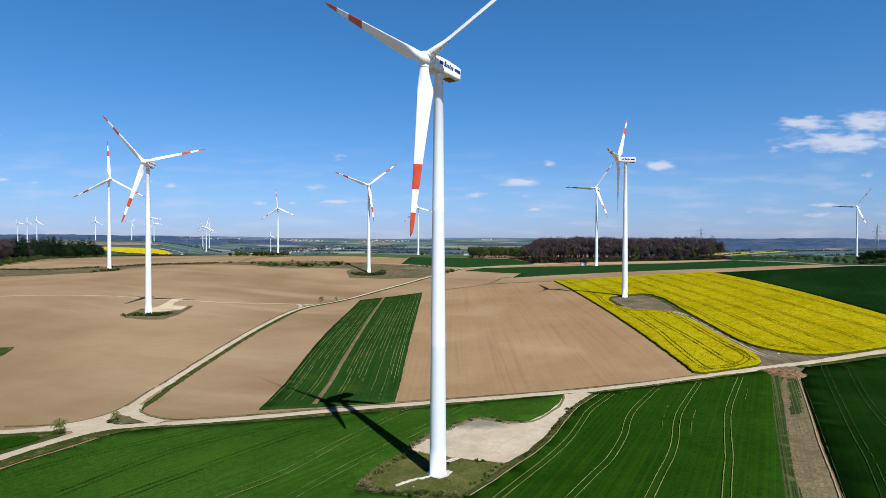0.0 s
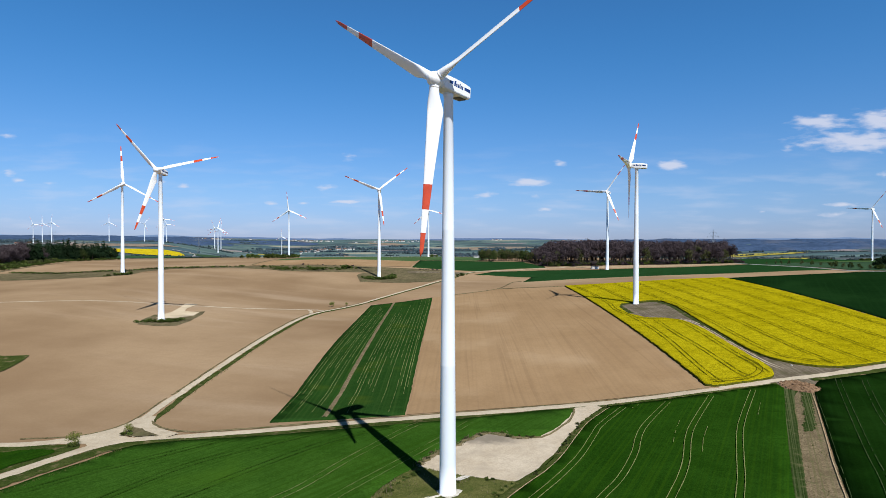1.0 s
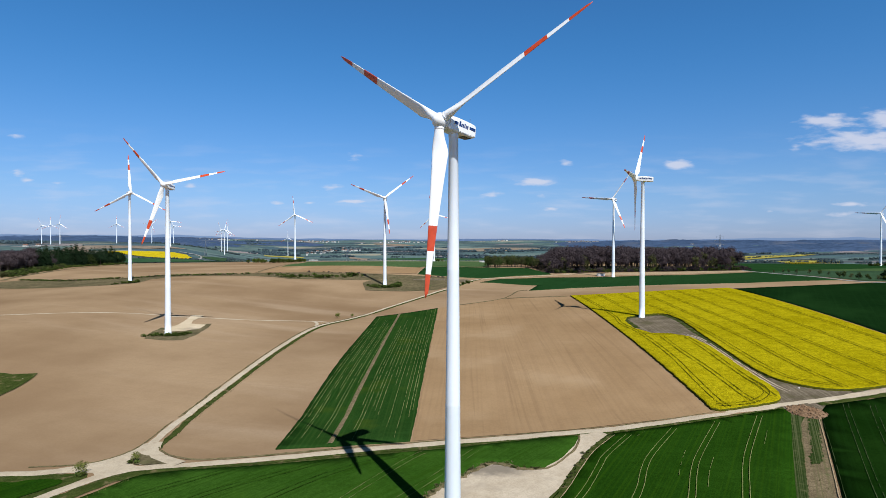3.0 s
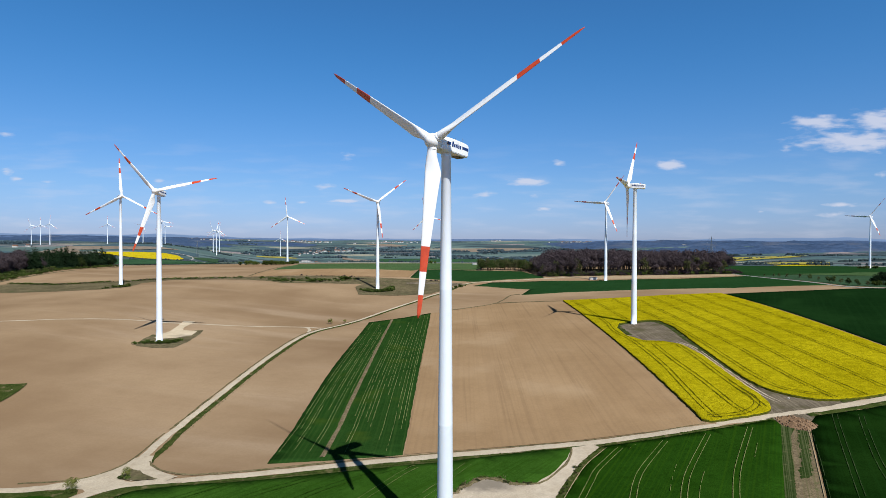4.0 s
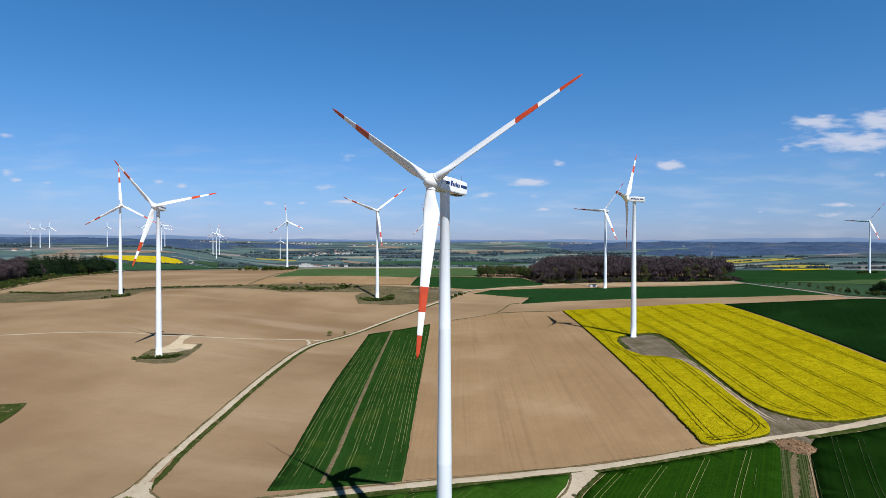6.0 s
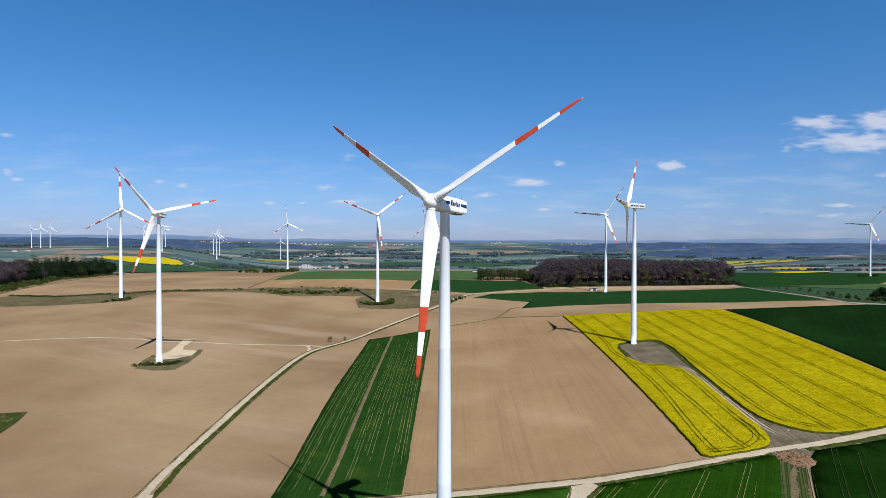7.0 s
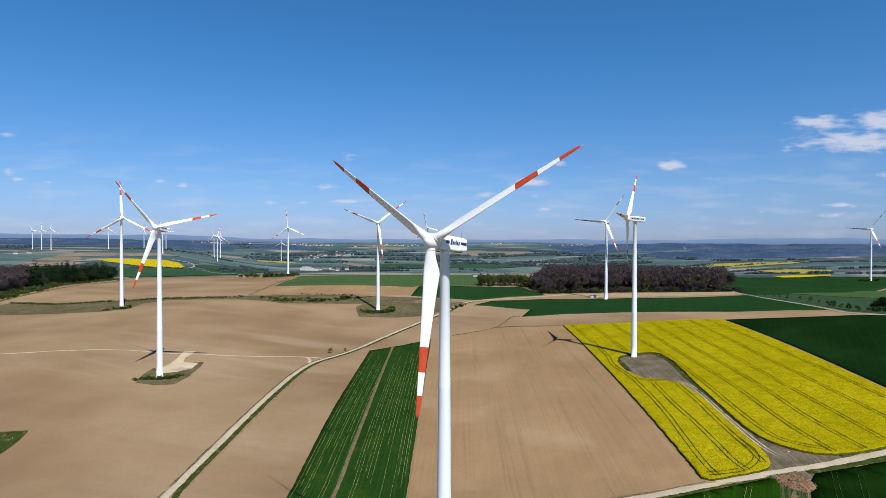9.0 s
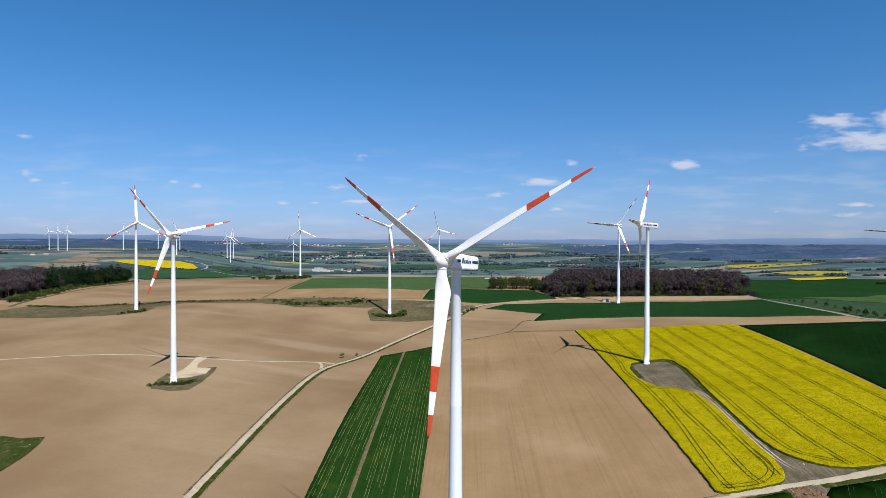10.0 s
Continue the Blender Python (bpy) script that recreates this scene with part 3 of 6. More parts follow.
def ridge(name, dist, prof, mat, label):
    """A far line of hills, as a thick bank that closes the view."""
    rng = random.Random(name)
    verts, faces = [], []
    n = 160
    for i in range(n + 1):
        a = -0.95 + 1.9 * i / n
        x, y = dist * a / math.hypot(1, a), dist / math.hypot(1, a)
        h = 74 + (prof(a) - 78) * y / 4940 + 15 * noise.noise((a * 7, dist, 4)) + 4 * noise.noise((a * 30, dist, 0)) + 1.5 * noise.noise((a * 90, dist, 3))
        for k, f in enumerate((0.0, 0.45, 0.8, 1.0)):
            back = 1 - (3 - k) * 25 / dist
            verts.append((x * back, y * back, -60 + (h + 60) * f))
    for i in range(n):
        for k in range(3):
            faces.append((i * 4 + k, (i + 1) * 4 + k, (i + 1) * 4 + k + 1, i * 4 + k + 1))
    tagged(new(name, raw_mesh(name, verts, faces, mat, smooth=True)), label, "hills", kind="structure")


# the ridge's blue stands for air haze, put into its base colour
M_RIDGE_NEAR = ridge_material("haze_blued_hills", (0.078, 0.125, 0.225), (0.115, 0.168, 0.28), 0.004)
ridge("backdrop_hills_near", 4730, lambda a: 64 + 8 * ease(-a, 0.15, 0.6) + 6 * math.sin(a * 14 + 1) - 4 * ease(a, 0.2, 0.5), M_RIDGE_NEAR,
      "wooded hills below the horizon with haze blue in their colour")


# ---- fields, tracks and pads ----
STEM = dict(skirt=0.32)
M_PATHSOIL = surf("pale_trodden_soil", (0.40, 0.29, 0.175), (0.52, 0.40, 0.26), 0.1, 2.0, bump=0.3)
field_left = drape("cereal_field", [(-93.1, 114.3), (-91.2, 119.4), (-88.9, 124.7), (-86.1, 130), (-83.4, 137), (-80.6, 141), (-71.4, 144.4), (-51, 148.4), (-36, 152.4), (-16, 157.6), (-3, 160.6), (8.5, 164.2),
    (23, 168.3), (30.2, 169), (30.6, 167.6), (28.2, 161), (22.6, 151), (18.4, 145.9), (13, 145.2), (9, 148), (5.5, 149), (1.5, 145.5), (-2.5, 140), (-7.5, 134), (-10.6, 127),
    (-14.2, 122), (-17, 116), (-18.5, 110.4), (-18.9, 107.5), (-15, 105.6), (-8.6, 103.7), (-3, 101), (-22, 60), (-127, 60), (-109, 80), (-99, 102)],
    M_CEREAL_LEFT, 0.26, "lush green young cereal field beside the gravel track", "field", step=5, edge=2.0, rag=0.15, **STEM)
field_right = drape("cereal_field", [(39.8, 170.5), (58, 176.6), (78, 184.4), (97.5, 192), (100.8, 190.8), (82.2, 154), (66.2, 122), (56.3, 101), (37, 60), (-18, 60),
    (1.6, 103.2), (6.5, 110), (11.3, 117), (15.5, 124), (20.4, 133), (25.6, 145), (31.4, 157)],
    M_CEREAL, 0.26, "dark green young cereal field with curved wheel tracks", "field", step=5, edge=2.0, rag=0.06, **STEM)
field_far_right = drape("cereal_field", [(114, 194.6), (131, 199), (147, 204), (200, 220), (320, 238), (320, 60), (46.8, 60), (69.8, 109), (73.6, 117.2), (78.5, 127.5), (84.5, 139.6), (99.4, 170), (109, 189)],
    M_CEREAL_NEAR, 0.26, "dense dark green cereal field beside a strip of stubble", "field", step=7, edge=2.5, rag=0.05, **STEM)
strip_field = drape("cereal_field", [(-53.6, 159.6), (-35, 162.4), (-17, 166), (-20.5, 300), (-24, 421), (-43, 402), (-62.6, 386), (-59, 270)],
    M_CEREAL_STRIP, 0.26, "narrow strip of green cereal sown in pale rows", "field", step=6, edge=3.0, rag=0.12, **STEM)
drape("cereal_field", [(188.6, 436), (234, 431), (272, 428), (294, 423), (430, 404), (430, 262), (330, 243), (189.6, 221)],
    M_CEREAL_DEEP, 0.26, "dark green cereal field behind the yellow rapeseed", "field", step=8, **STEM)
drape("cereal_field", [(8, 580), (28, 609), (81, 619), (138, 609.5), (178, 608), (213, 595), (262, 591), (278, 594), (273.6, 552), (273.8, 466), (274.4, 455), (252, 464), (212, 471.5), (167, 493.5),
    (133, 506.5), (87, 516.5), (49, 511.5), (61, 553), (21, 579)], M_CEREAL_BLUE, 0.26, "flat dark green cereal field in front of the wood", "field", step=8, **STEM)
drape("cereal_field", [(-54, 688), (-15, 700), (14, 702), (66, 702), (85, 657), (86, 645), (47, 635), (10, 611), (-16, 614), (-57, 616)],
    M_CEREAL_BLUE, 0.26, "deep green cereal field beside the wood's edge", "field", step=9, **STEM)
drape("meadow", [(-212, 577), (-216, 658), (-244, 821), (-262, 926), (-185, 962), (-60, 985), (40, 985), (45, 870), (14, 708), (-15, 703), (-55, 691), (-60, 678)],
    M_MEADOW, 0.2, "pale green meadow behind the brown field", "field", step=12)
drape("ploughed_field", [(-211, 575), (-217, 660), (-110, 672), (-58, 676), (-58, 620), (-105, 600), (-165, 590)], M_SOIL_FIELD, 0.28,
      "bare brown ploughed field in front of the meadow", "field", step=9)
drape("cereal_field", [(286, 640), (281, 600), (300, 585), (372, 584), (460, 690), (533, 770), (760, 1010), (900, 1180), (700, 1120), (521, 1000), (446, 985), (360, 940), (318, 730)],
    M_CEREAL_BLUE, 0.26, "wide dark green cereal field under a wind turbine", "field", step=14, **STEM)
drape("meadow", [(281, 598), (300, 583), (372, 582), (460, 686), (545, 770), (640, 860), (640, 500), (480, 420), (330, 418), (297, 424), (281, 444), (279, 520)], M_MEADOW_OLIVE, 0.25,
      "olive green meadow beside the farm lane", "field", step=12)
drape("ploughed_field", [(-16.5, 166.2), (10, 171.2), (31, 175.4), (60, 184), (75.6, 190.2), (75, 330), (74, 452), (43, 460), (23, 459), (-8, 433), (-23.6, 421), (-20.1, 300)],
      M_SOIL_FIELD, 0.15, "bare brown field with fine seed drill lines", "field", step=7)
drape("cereal_field", [(-180, 222.5), (-171.5, 225.4), (-168.5, 217), (-166.5, 207), (-166, 190), (-215, 185), (-230, 228)], M_VERGE, 0.3,
      "small green corner plot in the brown field", "field", step=5, curved=False, rag=0.2)
drape("rough_grass", [(-150, 134), (-112, 138.8), (-100.6, 140.8), (-94.6, 141.2), (-93.4, 139), (-95.4, 133), (-98.2, 126.6), (-104, 113.6), (-118, 88), (-160, 80)], M_VERGE, 0.08, "dry weedy grass between two gravel tracks", "grass", step=4, rag=0.2)
drape("cereal_field", [(-114, 133.8), (-109.3, 134.5), (-104, 136.8), (-98.8, 137.2), (-97, 135.4), (-98, 132.6), (-99.6, 129.4), (-101, 126), (-102.8, 121), (-110.4, 106), (-140, 90), (-160, 128)], M_CEREAL, 0.22,
      "green cereal corner between two gravel tracks", "field", step=5, rag=0.4, edge=1.0)

rape = drape("rapeseed_field", [(75, 453), (117, 446), (159, 443.5), (186, 438), (186.3, 342), (186.6, 292), (187.2, 225), (165, 217.4), (145.4, 211), (136.3, 208.2), (127.9, 206.8), (121, 207.9), (115.6, 211.9),
    (111.8, 216.8), (109.4, 223), (108.4, 232), (108.7, 246), (110.4, 286), (113.4, 324), (112, 343), (107.7, 347), (97.5, 345.6), (88.4, 341), (84.6, 329), (84, 310), (89, 296),
    (97.1, 293), (103.6, 285), (105.6, 264), (104.8, 236), (104.8, 222), (105.3, 212.7), (104.4, 205), (102.2, 199.6), (99, 196.7), (93.2, 194.6), (85.6, 192.4), (79, 190.8), (76.9, 192.2), (75.9, 320)],
    M_RAPE, 0.85, "blooming bright yellow rapeseed field with wheel ruts", "field", step=1.1, skirt=0.85, skirt_mat=M_RAPE_STEM, rough_top=0.13, edge=1.2, rag=0.22)

drape("gravel_pad", [(86.5, 339), (97, 342.6), (107, 344), (110.4, 341), (111.8, 324), (109, 288), (107.4, 244), (108.2, 224), (114.5, 210.5), (126, 206), (117.8, 200.2), (107, 197.6),
    (102, 197.5), (105, 203.8), (106, 213.6), (106.8, 235.5), (107.4, 264.6), (105.2, 286), (98, 294.6), (90.4, 297.6), (86.2, 311), (86, 328)], M_GREYPAD, 0.07,
    "grey gravel pad and access lane cut into the rapeseed", "gravel", step=3, rag=0.2, edge=2)
drape("gravel_pad", [(97, 197.4), (104, 199.4), (112, 203), (124, 206), (126, 204), (116, 199), (108, 195.6), (112, 192.6), (107.6, 189.6), (100, 191.8), (96, 194)], M_GREYPAD, 0.10, "worn grey gravel mouth of the access lane", "gravel", step=2, rag=0.4, edge=1.2)
drape("gravel_pad", [(-10.3, 126.8), (-7, 134), (-2.1, 139.6), (1.9, 145), (5.5, 148.4), (9, 147.2), (13, 144.3), (17.5, 144.8), (20.8, 149), (24.5, 154), (29, 164), (31.5, 170.5), (38, 172.5),
    (39.2, 170.3), (31.2, 158.1), (25.4, 146.1), (20.2, 133.8), (15.2, 125), (11, 119.6), (9.6, 118.7), (5.1, 120.2), (-0.7, 122.3), (-4.3, 124.4)], M_CRANEPAD, 0.16,
    "pale gravel crane pad beside the wind turbine", "gravel", step=2.0, rag=0.2, edge=1.5)
patch = drape("rough_grass", [(-10.2, 127.4), (-13.8, 122), (-16.5, 116), (-17.9, 110.4), (-18.3, 108), (-15, 106.2), (-8.6, 104.4), (-1.8, 102), (1.2, 103.6), (5.8, 110.9), (10.6, 118), (9.8, 119),
    (5.1, 120.4), (-0.7, 122.5), (-4.3, 124.6)], M_PATCH, 0.22, "weedy olive grass around the turbine's foot", "grass", step=1.2, rough_top=0.10, rag=0.25, edge=1.0)
drape("rough_grass", [(-440, 540), (-428, 560), (-391, 553), (-342, 556), (-325, 572), (-288, 568), (-221, 569), (-190, 577), (-165, 586), (-104, 596), (-48, 608), (-16, 606), (-13, 600), (-50, 592),
    (-98, 555), (-105, 552), (-138, 544), (-167, 537), (-186, 546), (-215, 551), (-281, 551), (-296, 530), (-290, 501), (-306, 488), (-343, 484), (-395, 488), (-450, 492)],
    M_FALLOW, 0.14, "rough dry grass balk with scattered shrubs", "grass", step=6, rag=0.5)
drape("rough_grass", [(-91, 502), (-100, 537), (-97, 552), (-58, 588), (-20, 594), (-12, 575), (-14, 560), (-31, 519), (-59, 505)], M_FALLOW, 0.20,
      "olive brown rough grass around a turbine's foot", "grass", step=5, rag=0.4)
drape("rough_grass", [(-166, 292), (-171, 308), (-172, 320), (-164, 316), (-158, 320), (-155, 330), (-158, 338), (-153, 341), (-150, 330), (-147, 307), (-147.5, 294), (-155, 291)], M_FALLOW, 0.12,
      "green grass verge around a turbine's gravel pad", "grass", step=3, rag=0.3, edge=2)
drape("gravel_pad", [(-168.5, 322), (-168, 330), (-171, 346), (-175, 362), (-168, 363), (-166.3, 345), (-163, 336), (-155, 337.4), (-152.5, 325), (-157, 316), (-163, 311), (-167, 312)], M_GRAVEL, 0.2,
      "pale gravel crane pad in the brown field", "gravel", step=3, rag=0.2, edge=2)
drape("gravel_pad", [(-16, 590), (-14, 576), (-6, 574), (0, 588), (-4, 598), (-40, 592), (-58, 580), (-56, 572), (-36, 580)], M_GREYPAD, 0.26, "worn pale gravel bay beside the lane", "gravel", step=4, rag=0.3)
drape("rough_grass", [(101.6, 192.4), (109, 188.5), (98.9, 170), (84.3, 139.8), (78.3, 127.6), (73.4, 117.2), (69.6, 109), (46.6, 60), (37.4, 60), (56.8, 101), (66.7, 122), (82.7, 154)], M_STUBBLE, 0.12,
      "strip of dry stubble and weeds between two cereal fields", "grass", step=2, rag=0.25, edge=2, rough_top=0.05)
drape("verge_grass", [(98.8, 187.4), (96.2, 182), (83.4, 156.8), (72.7, 136.1), (64.7, 120.2), (59.5, 109.5), (46, 80), (50.4, 79), (62.5, 109.4), (67.9, 120.1), (74.1, 132.5), (80.4, 145.2), (84, 152), (86, 156), (89.5, 163.5), (92.6, 169), (96.6, 177), (103, 186)], M_WEEDROW, 0.24,
      "dark green weeds along the stubble strip", "grass", step=1.2, rag=0.14, edge=0.6)
drape("verge_grass", [(102, 183), (104, 180.6), (100.4, 174), (97, 168.4), (94.2, 162.6), (90.6, 156.4), (88.6, 152), (85.6, 147.6), (82.4, 146.4), (84.6, 151), (87.6, 155.4), (91, 162), (94.4, 168.6), (98.6, 177)], M_WEEDROW, 0.20,
      "dark green weeds at the head of the stubble", "grass", step=1.0, rag=0.45, edge=0.5)
ribbon("verge_grass", [(105.4, 184), (98.3, 169.1), (90.9, 154), (83.7, 139.4), (77.7, 127.4), (72.9, 117.2), (69.2, 109.2), (58, 86)], 0.22, M_PATHSOIL, 0.36, "thin pale bare line along the cereal", "earth", rag=0.03, across=1, step=1.2)
drape("ploughed_field", [(95, 651), (140, 625), (205, 612), (282, 605), (290, 634), (284, 644), (200, 650), (113, 655)], M_PATHSOIL, 0.1, "pale bare headland strip along the wood", "field", step=7)

drape("gravel_pad", [(-112, 140.6), (-107, 142), (-101, 145.6), (-97.2, 149), (-94.4, 154), (-92.6, 159.5), (-88.6, 160.5), (-89.6, 156), (-89.2, 150), (-88.9, 148.2), (-84, 146.6), (-84, 144.4), (-88.6, 141), (-91.6, 139.2), (-93.6, 141.6), (-99.5, 141.3), (-108, 139.6)],
      M_TRACK, 0.09, "pale worn gravel of the track junction", "gravel", step=2, rag=0.25, edge=1.5)
drape("rough_grass", [(-23, 104), (-19, 118), (-13, 131), (-4, 146), (5, 152), (13, 150), (18, 149), (27, 163), (31, 173), (42, 174.5), (42, 169), (33, 155), (27, 142), (19, 126), (8, 108), (0, 98)], M_VERGE, 0.05,
      "dull weedy ground round the crane pad", "grass", step=4, rag=0.3)
drape("gravel_pad", [(93, 191.6), (101, 189), (112, 186.6), (124, 197), (136, 203), (131, 211), (117, 213), (110, 226), (104, 222), (104, 206), (99, 198)], M_GREYPAD, 0.04, "trampled grey ground at the lane's mouth", "gravel", step=3, rag=0.4)
LANE = [(104, 292), (107.4, 282), (107.6, 270), (107, 254.7), (106.6, 240.9), (106.6, 226), (107.4, 214), (109, 207.5)]
for side in (-0.75, 0.75):
    ribbon("road_track", LANE, 0.55, M_TRACK, 0.16, "pale worn wheel track along the access lane", "track", rag=0.12, step=2, taper=8, offset=side)
TRACK_MAIN = [(-119.5, 80), (-105.8, 106), (-98.4, 121.5), (-96.2, 127), (-93.4, 134.4), (-90.4, 140), (-84.8, 144.9), (-76.4, 147), (-66.1, 149.6), (-52.4, 153), (-37.3, 157.4), (-25.8, 160.6), (-7.3, 164.6),
              (10.3, 168.2), (23.4, 171.2), (31.9, 173), (40.5, 174.9), (59.3, 181.3), (77.6, 188.2), (98.9, 195.3), (111.3, 198.3), (129.8, 203.6), (151.3, 210.2), (200, 224), (330, 241)]
ribbon("road_track", TRACK_MAIN, 3.4, M_TRACK, 0.13, "pale gravel farm track between the fields", "track", rag=0.25, across=4)
ribbon("road_track", [(-170, 129.5), (-130, 136.8), (-112.4, 139.8), (-106, 141.2), (-100, 143.6), (-95.6, 147), (-92.6, 151.5), (-90.6, 157), (-91, 163)], 3.3, M_TRACK, 0.17,
       "pale gravel farm track joining the junction", "track", rag=0.25, across=4)
DIAG = [(-84, 147.5), (-88.4, 156.3), (-91.4, 168.9), (-93.4, 187.7), (-93.4, 220.3), (-94.0, 250), (-94.5, 271.5), (-94.7, 301.9), (-94.6, 320.1), (-93.2, 340.6), (-90.6, 352.4), (-87, 361), (-82, 370),
        (-77.6, 379), (-70.2, 397), (-63.5, 418), (-53, 448), (-38, 487), (-30, 510), (-17, 541), (-9, 570), (-1, 591), (7, 603), (16, 611.5), (46, 625), (77, 636), (108, 645)]
ribbon("road_track", DIAG, 2.5, M_TRACK, 0.21, "pale gravel farm track climbing between brown fields", "track", rag=0.2, across=4)
ribbon("road_track", [(-75, 148.4), (-79, 150.2), (-83.6, 153.2), (-87, 157), (-90, 164)], 4.4, M_TRACK, 0.25, "pale gravel curve of the track junction", "track", rag=0.2, across=4)
ribbon("verge_grass", [(-85.6, 159.2), (-86.6, 161.5), (-87.6, 166), (-89.2, 178)] + [(p[0] + 2.6, p[1]) for p in DIAG[3:15]], 2.1, M_VERGE, 0.34, "dark green grass verge along the gravel track", "grass", rag=0.22, across=4, step=1.5, taper=9)
ribbon("verge_grass", [(-86.6, 160), (-84.6, 157.4), (-81.4, 154.8), (-77.2, 152.7), (-70.9, 151.6), (-62, 153.2), (-52.4, 155.6), (-37.6, 160)], 0.7, M_EARTH_EDGE, 0.34, "thin weedy edge round the track's bend", "earth", rag=0.2, step=1)
ribbon("verge_grass", [(-114.6, 80), (-101.8, 106), (-94.8, 120), (-92.2, 126), (-89.2, 132.5), (-86, 138.8), (-80, 143), (-71, 146)], 4.4, M_VERGE, 0.34, "dull green grass verge below the track", "grass", rag=0.4, across=4, step=1.5, taper=16)
drape("verge_grass", [(-88.9, 148.2), (-89, 150), (-89.2, 154.8), (-85, 153.2), (-80.5, 150.6), (-76.9, 148.7), (-84, 147.2)], M_FALLOW, 0.22, "small weedy grey-brown triangle in the track junction", "grass", step=1, rag=0.3, edge=0.8)
ribbon("verge_grass", [(p[0] - 1.9, p[1]) for p in DIAG[3:15]], 0.7, M_EARTH_EDGE, 0.24, "crumbled dark earth edge along the track", "earth", rag=0.25)
ribbon("verge_grass", [(p[0] + 2.4, p[1] - 0.8) for p in DIAG[14:23]], 2.0, M_VERGE, 0.34, "dark grass verge along the upper track", "grass", rag=0.3, step=2, taper=9)
ribbon("verge_grass", [(-112, 144), (-100, 147), (-95.4, 151), (-92.9, 158), (-93.4, 168), (-95.2, 184)], 0.6, M_EARTH_EDGE, 0.22, "crumbled earth edge beside the junction", "earth", rag=0.2)
ribbon("verge_grass", [(p[0] + 0.6, p[1] - 2.6) for p in TRACK_MAIN[7:14]], 1.6, M_VERGE, 0.3, "thin grassy strip between track and cereal", "grass", rag=0.3, step=1.5)
ribbon("verge_grass", [(p[0] + 0.6, p[1] - 2.5) for p in TRACK_MAIN[16:20]], 1.4, M_VERGE, 0.3, "thin grassy strip between track and cereal", "grass", rag=0.3, step=1.5)
ribbon("verge_grass", [(p[0] - 0.2, p[1] + 2.4) for p in TRACK_MAIN[8:19]], 0.55, M_EARTH_EDGE, 0.16, "thin dark earth edge along the track", "earth", rag=0.2)
ribbon("verge_grass", [(p[0] + 0.9, p[1] - 3.4) for p in TRACK_MAIN[6:20]], 3.6, M_VERGE, 0.05, "dull weedy ground below the track", "grass", rag=0.3, step=2)
EDGE = [(40.6, 169.3), (32.6, 157.2), (26.9, 145.2), (21.6, 132.9), (16.7, 124), (12.2, 117.6), (7.2, 110), (2.4, 103.4)]
ribbon("verge_grass", [(x - 0.4, y + 0.25) for x, y in EDGE], 2.3, M_VERGE, 0.30, "dry grey-green weeds at the cereal field's edge", "grass", rag=0.4, step=1.2)
ribbon("verge_grass", [(x + 0.35, y - 0.2) for x, y in EDGE], 0.2, M_PATHSOIL, 0.5, "thin pale bare line along the cereal", "earth", rag=0.05, across=1, step=1.2)
ribbon("verge_grass", [(p[0] + 0.8, p[1] - 3.0) for p in TRACK_MAIN[20:]], 2.4, M_VERGE, 0.3, "weedy verge between track and dark cereal", "grass", rag=0.4, step=2)
ribbon("verge_grass", [(p[0] - 0.6, p[1] + 3.3) for p in TRACK_MAIN[21:]], 2.4, M_VERGE, 0.24, "weedy verge between track and rapeseed", "grass", rag=0.5, step=2)
ribbon("verge_grass", [(31, 169), (29, 160.8), (23.3, 150.6), (18.8, 145.3), (13, 144.9)], 0.6, M_EARTH_EDGE, 0.40, "crumbled earth edge of the crane pad", "earth", rag=0.25)
ribbon("verge_grass", [(-10.5, 127.5), (-7.2, 134.4), (-2.4, 140), (1.6, 145.6), (5.0, 148.6), (9.2, 148), (13, 145.4), (17, 145.6)], 1.5, M_EARTH_EDGE, 0.42, "weedy earth bank behind the crane pad", "earth", rag=0.7, step=0.9)
ribbon("road_track", [(-330, 296), (-260, 328), (-237, 341), (-209, 352), (-179, 354), (-162, 358), (-141, 360.4), (-115, 365), (-99, 366), (-86, 363.2)], 1.7, M_TRACK, 0.12, "faint pale footpath across the brown field", "track", rag=0.3, step=4)
ribbon("road_track", [(-99, 366), (-95.6, 360.7), (-93, 350)], 1.9, M_TRACK, 0.15, "pale spur of the footpath", "track", rag=0.2, step=2)
ribbon("road_lane", [(318, 714), (300, 668), (285, 634), (276, 552), (276, 469), (277, 443), (294, 421), (360, 405), (430, 398)], 1.9, M_ASPHALT, 0.45, "narrow pale asphalt lane past the wood", "road", step=5)
ribbon("road_track", [(-452, 548), (-458.5, 566), (-466, 622), (-472, 706), (-475, 781), (-490, 825), (-480, 850), (-430, 890), (-366, 938)], 4.5, M_FALLOW, 0.22, "grassy track along the fir wood", "track", step=6, rag=0.6)
for line in ([(-9, 434), (23, 460), (40, 511), (48, 514)], [(23, 460.5), (43, 461.5), (74, 453)], [(-214, 576), (-224, 671), (-252, 839)]):
    ribbon("verge_grass", line, 1.2, M_FALLOW, 0.42, "thin grassy boundary line between fields", "grass", step=4, rag=0.4)

ribbon("verge_grass", [(86.6, 312), (86.6, 330), (88, 339.6), (97.5, 343.6), (107, 344.8), (110.8, 340), (112, 324), (110.2, 300), (109.4, 270), (108.9, 242), (110, 222)], 2.6, M_VERGE, 0.3, "dark weeds along the gravel pad's edge", "grass", rag=0.35, step=1.5)
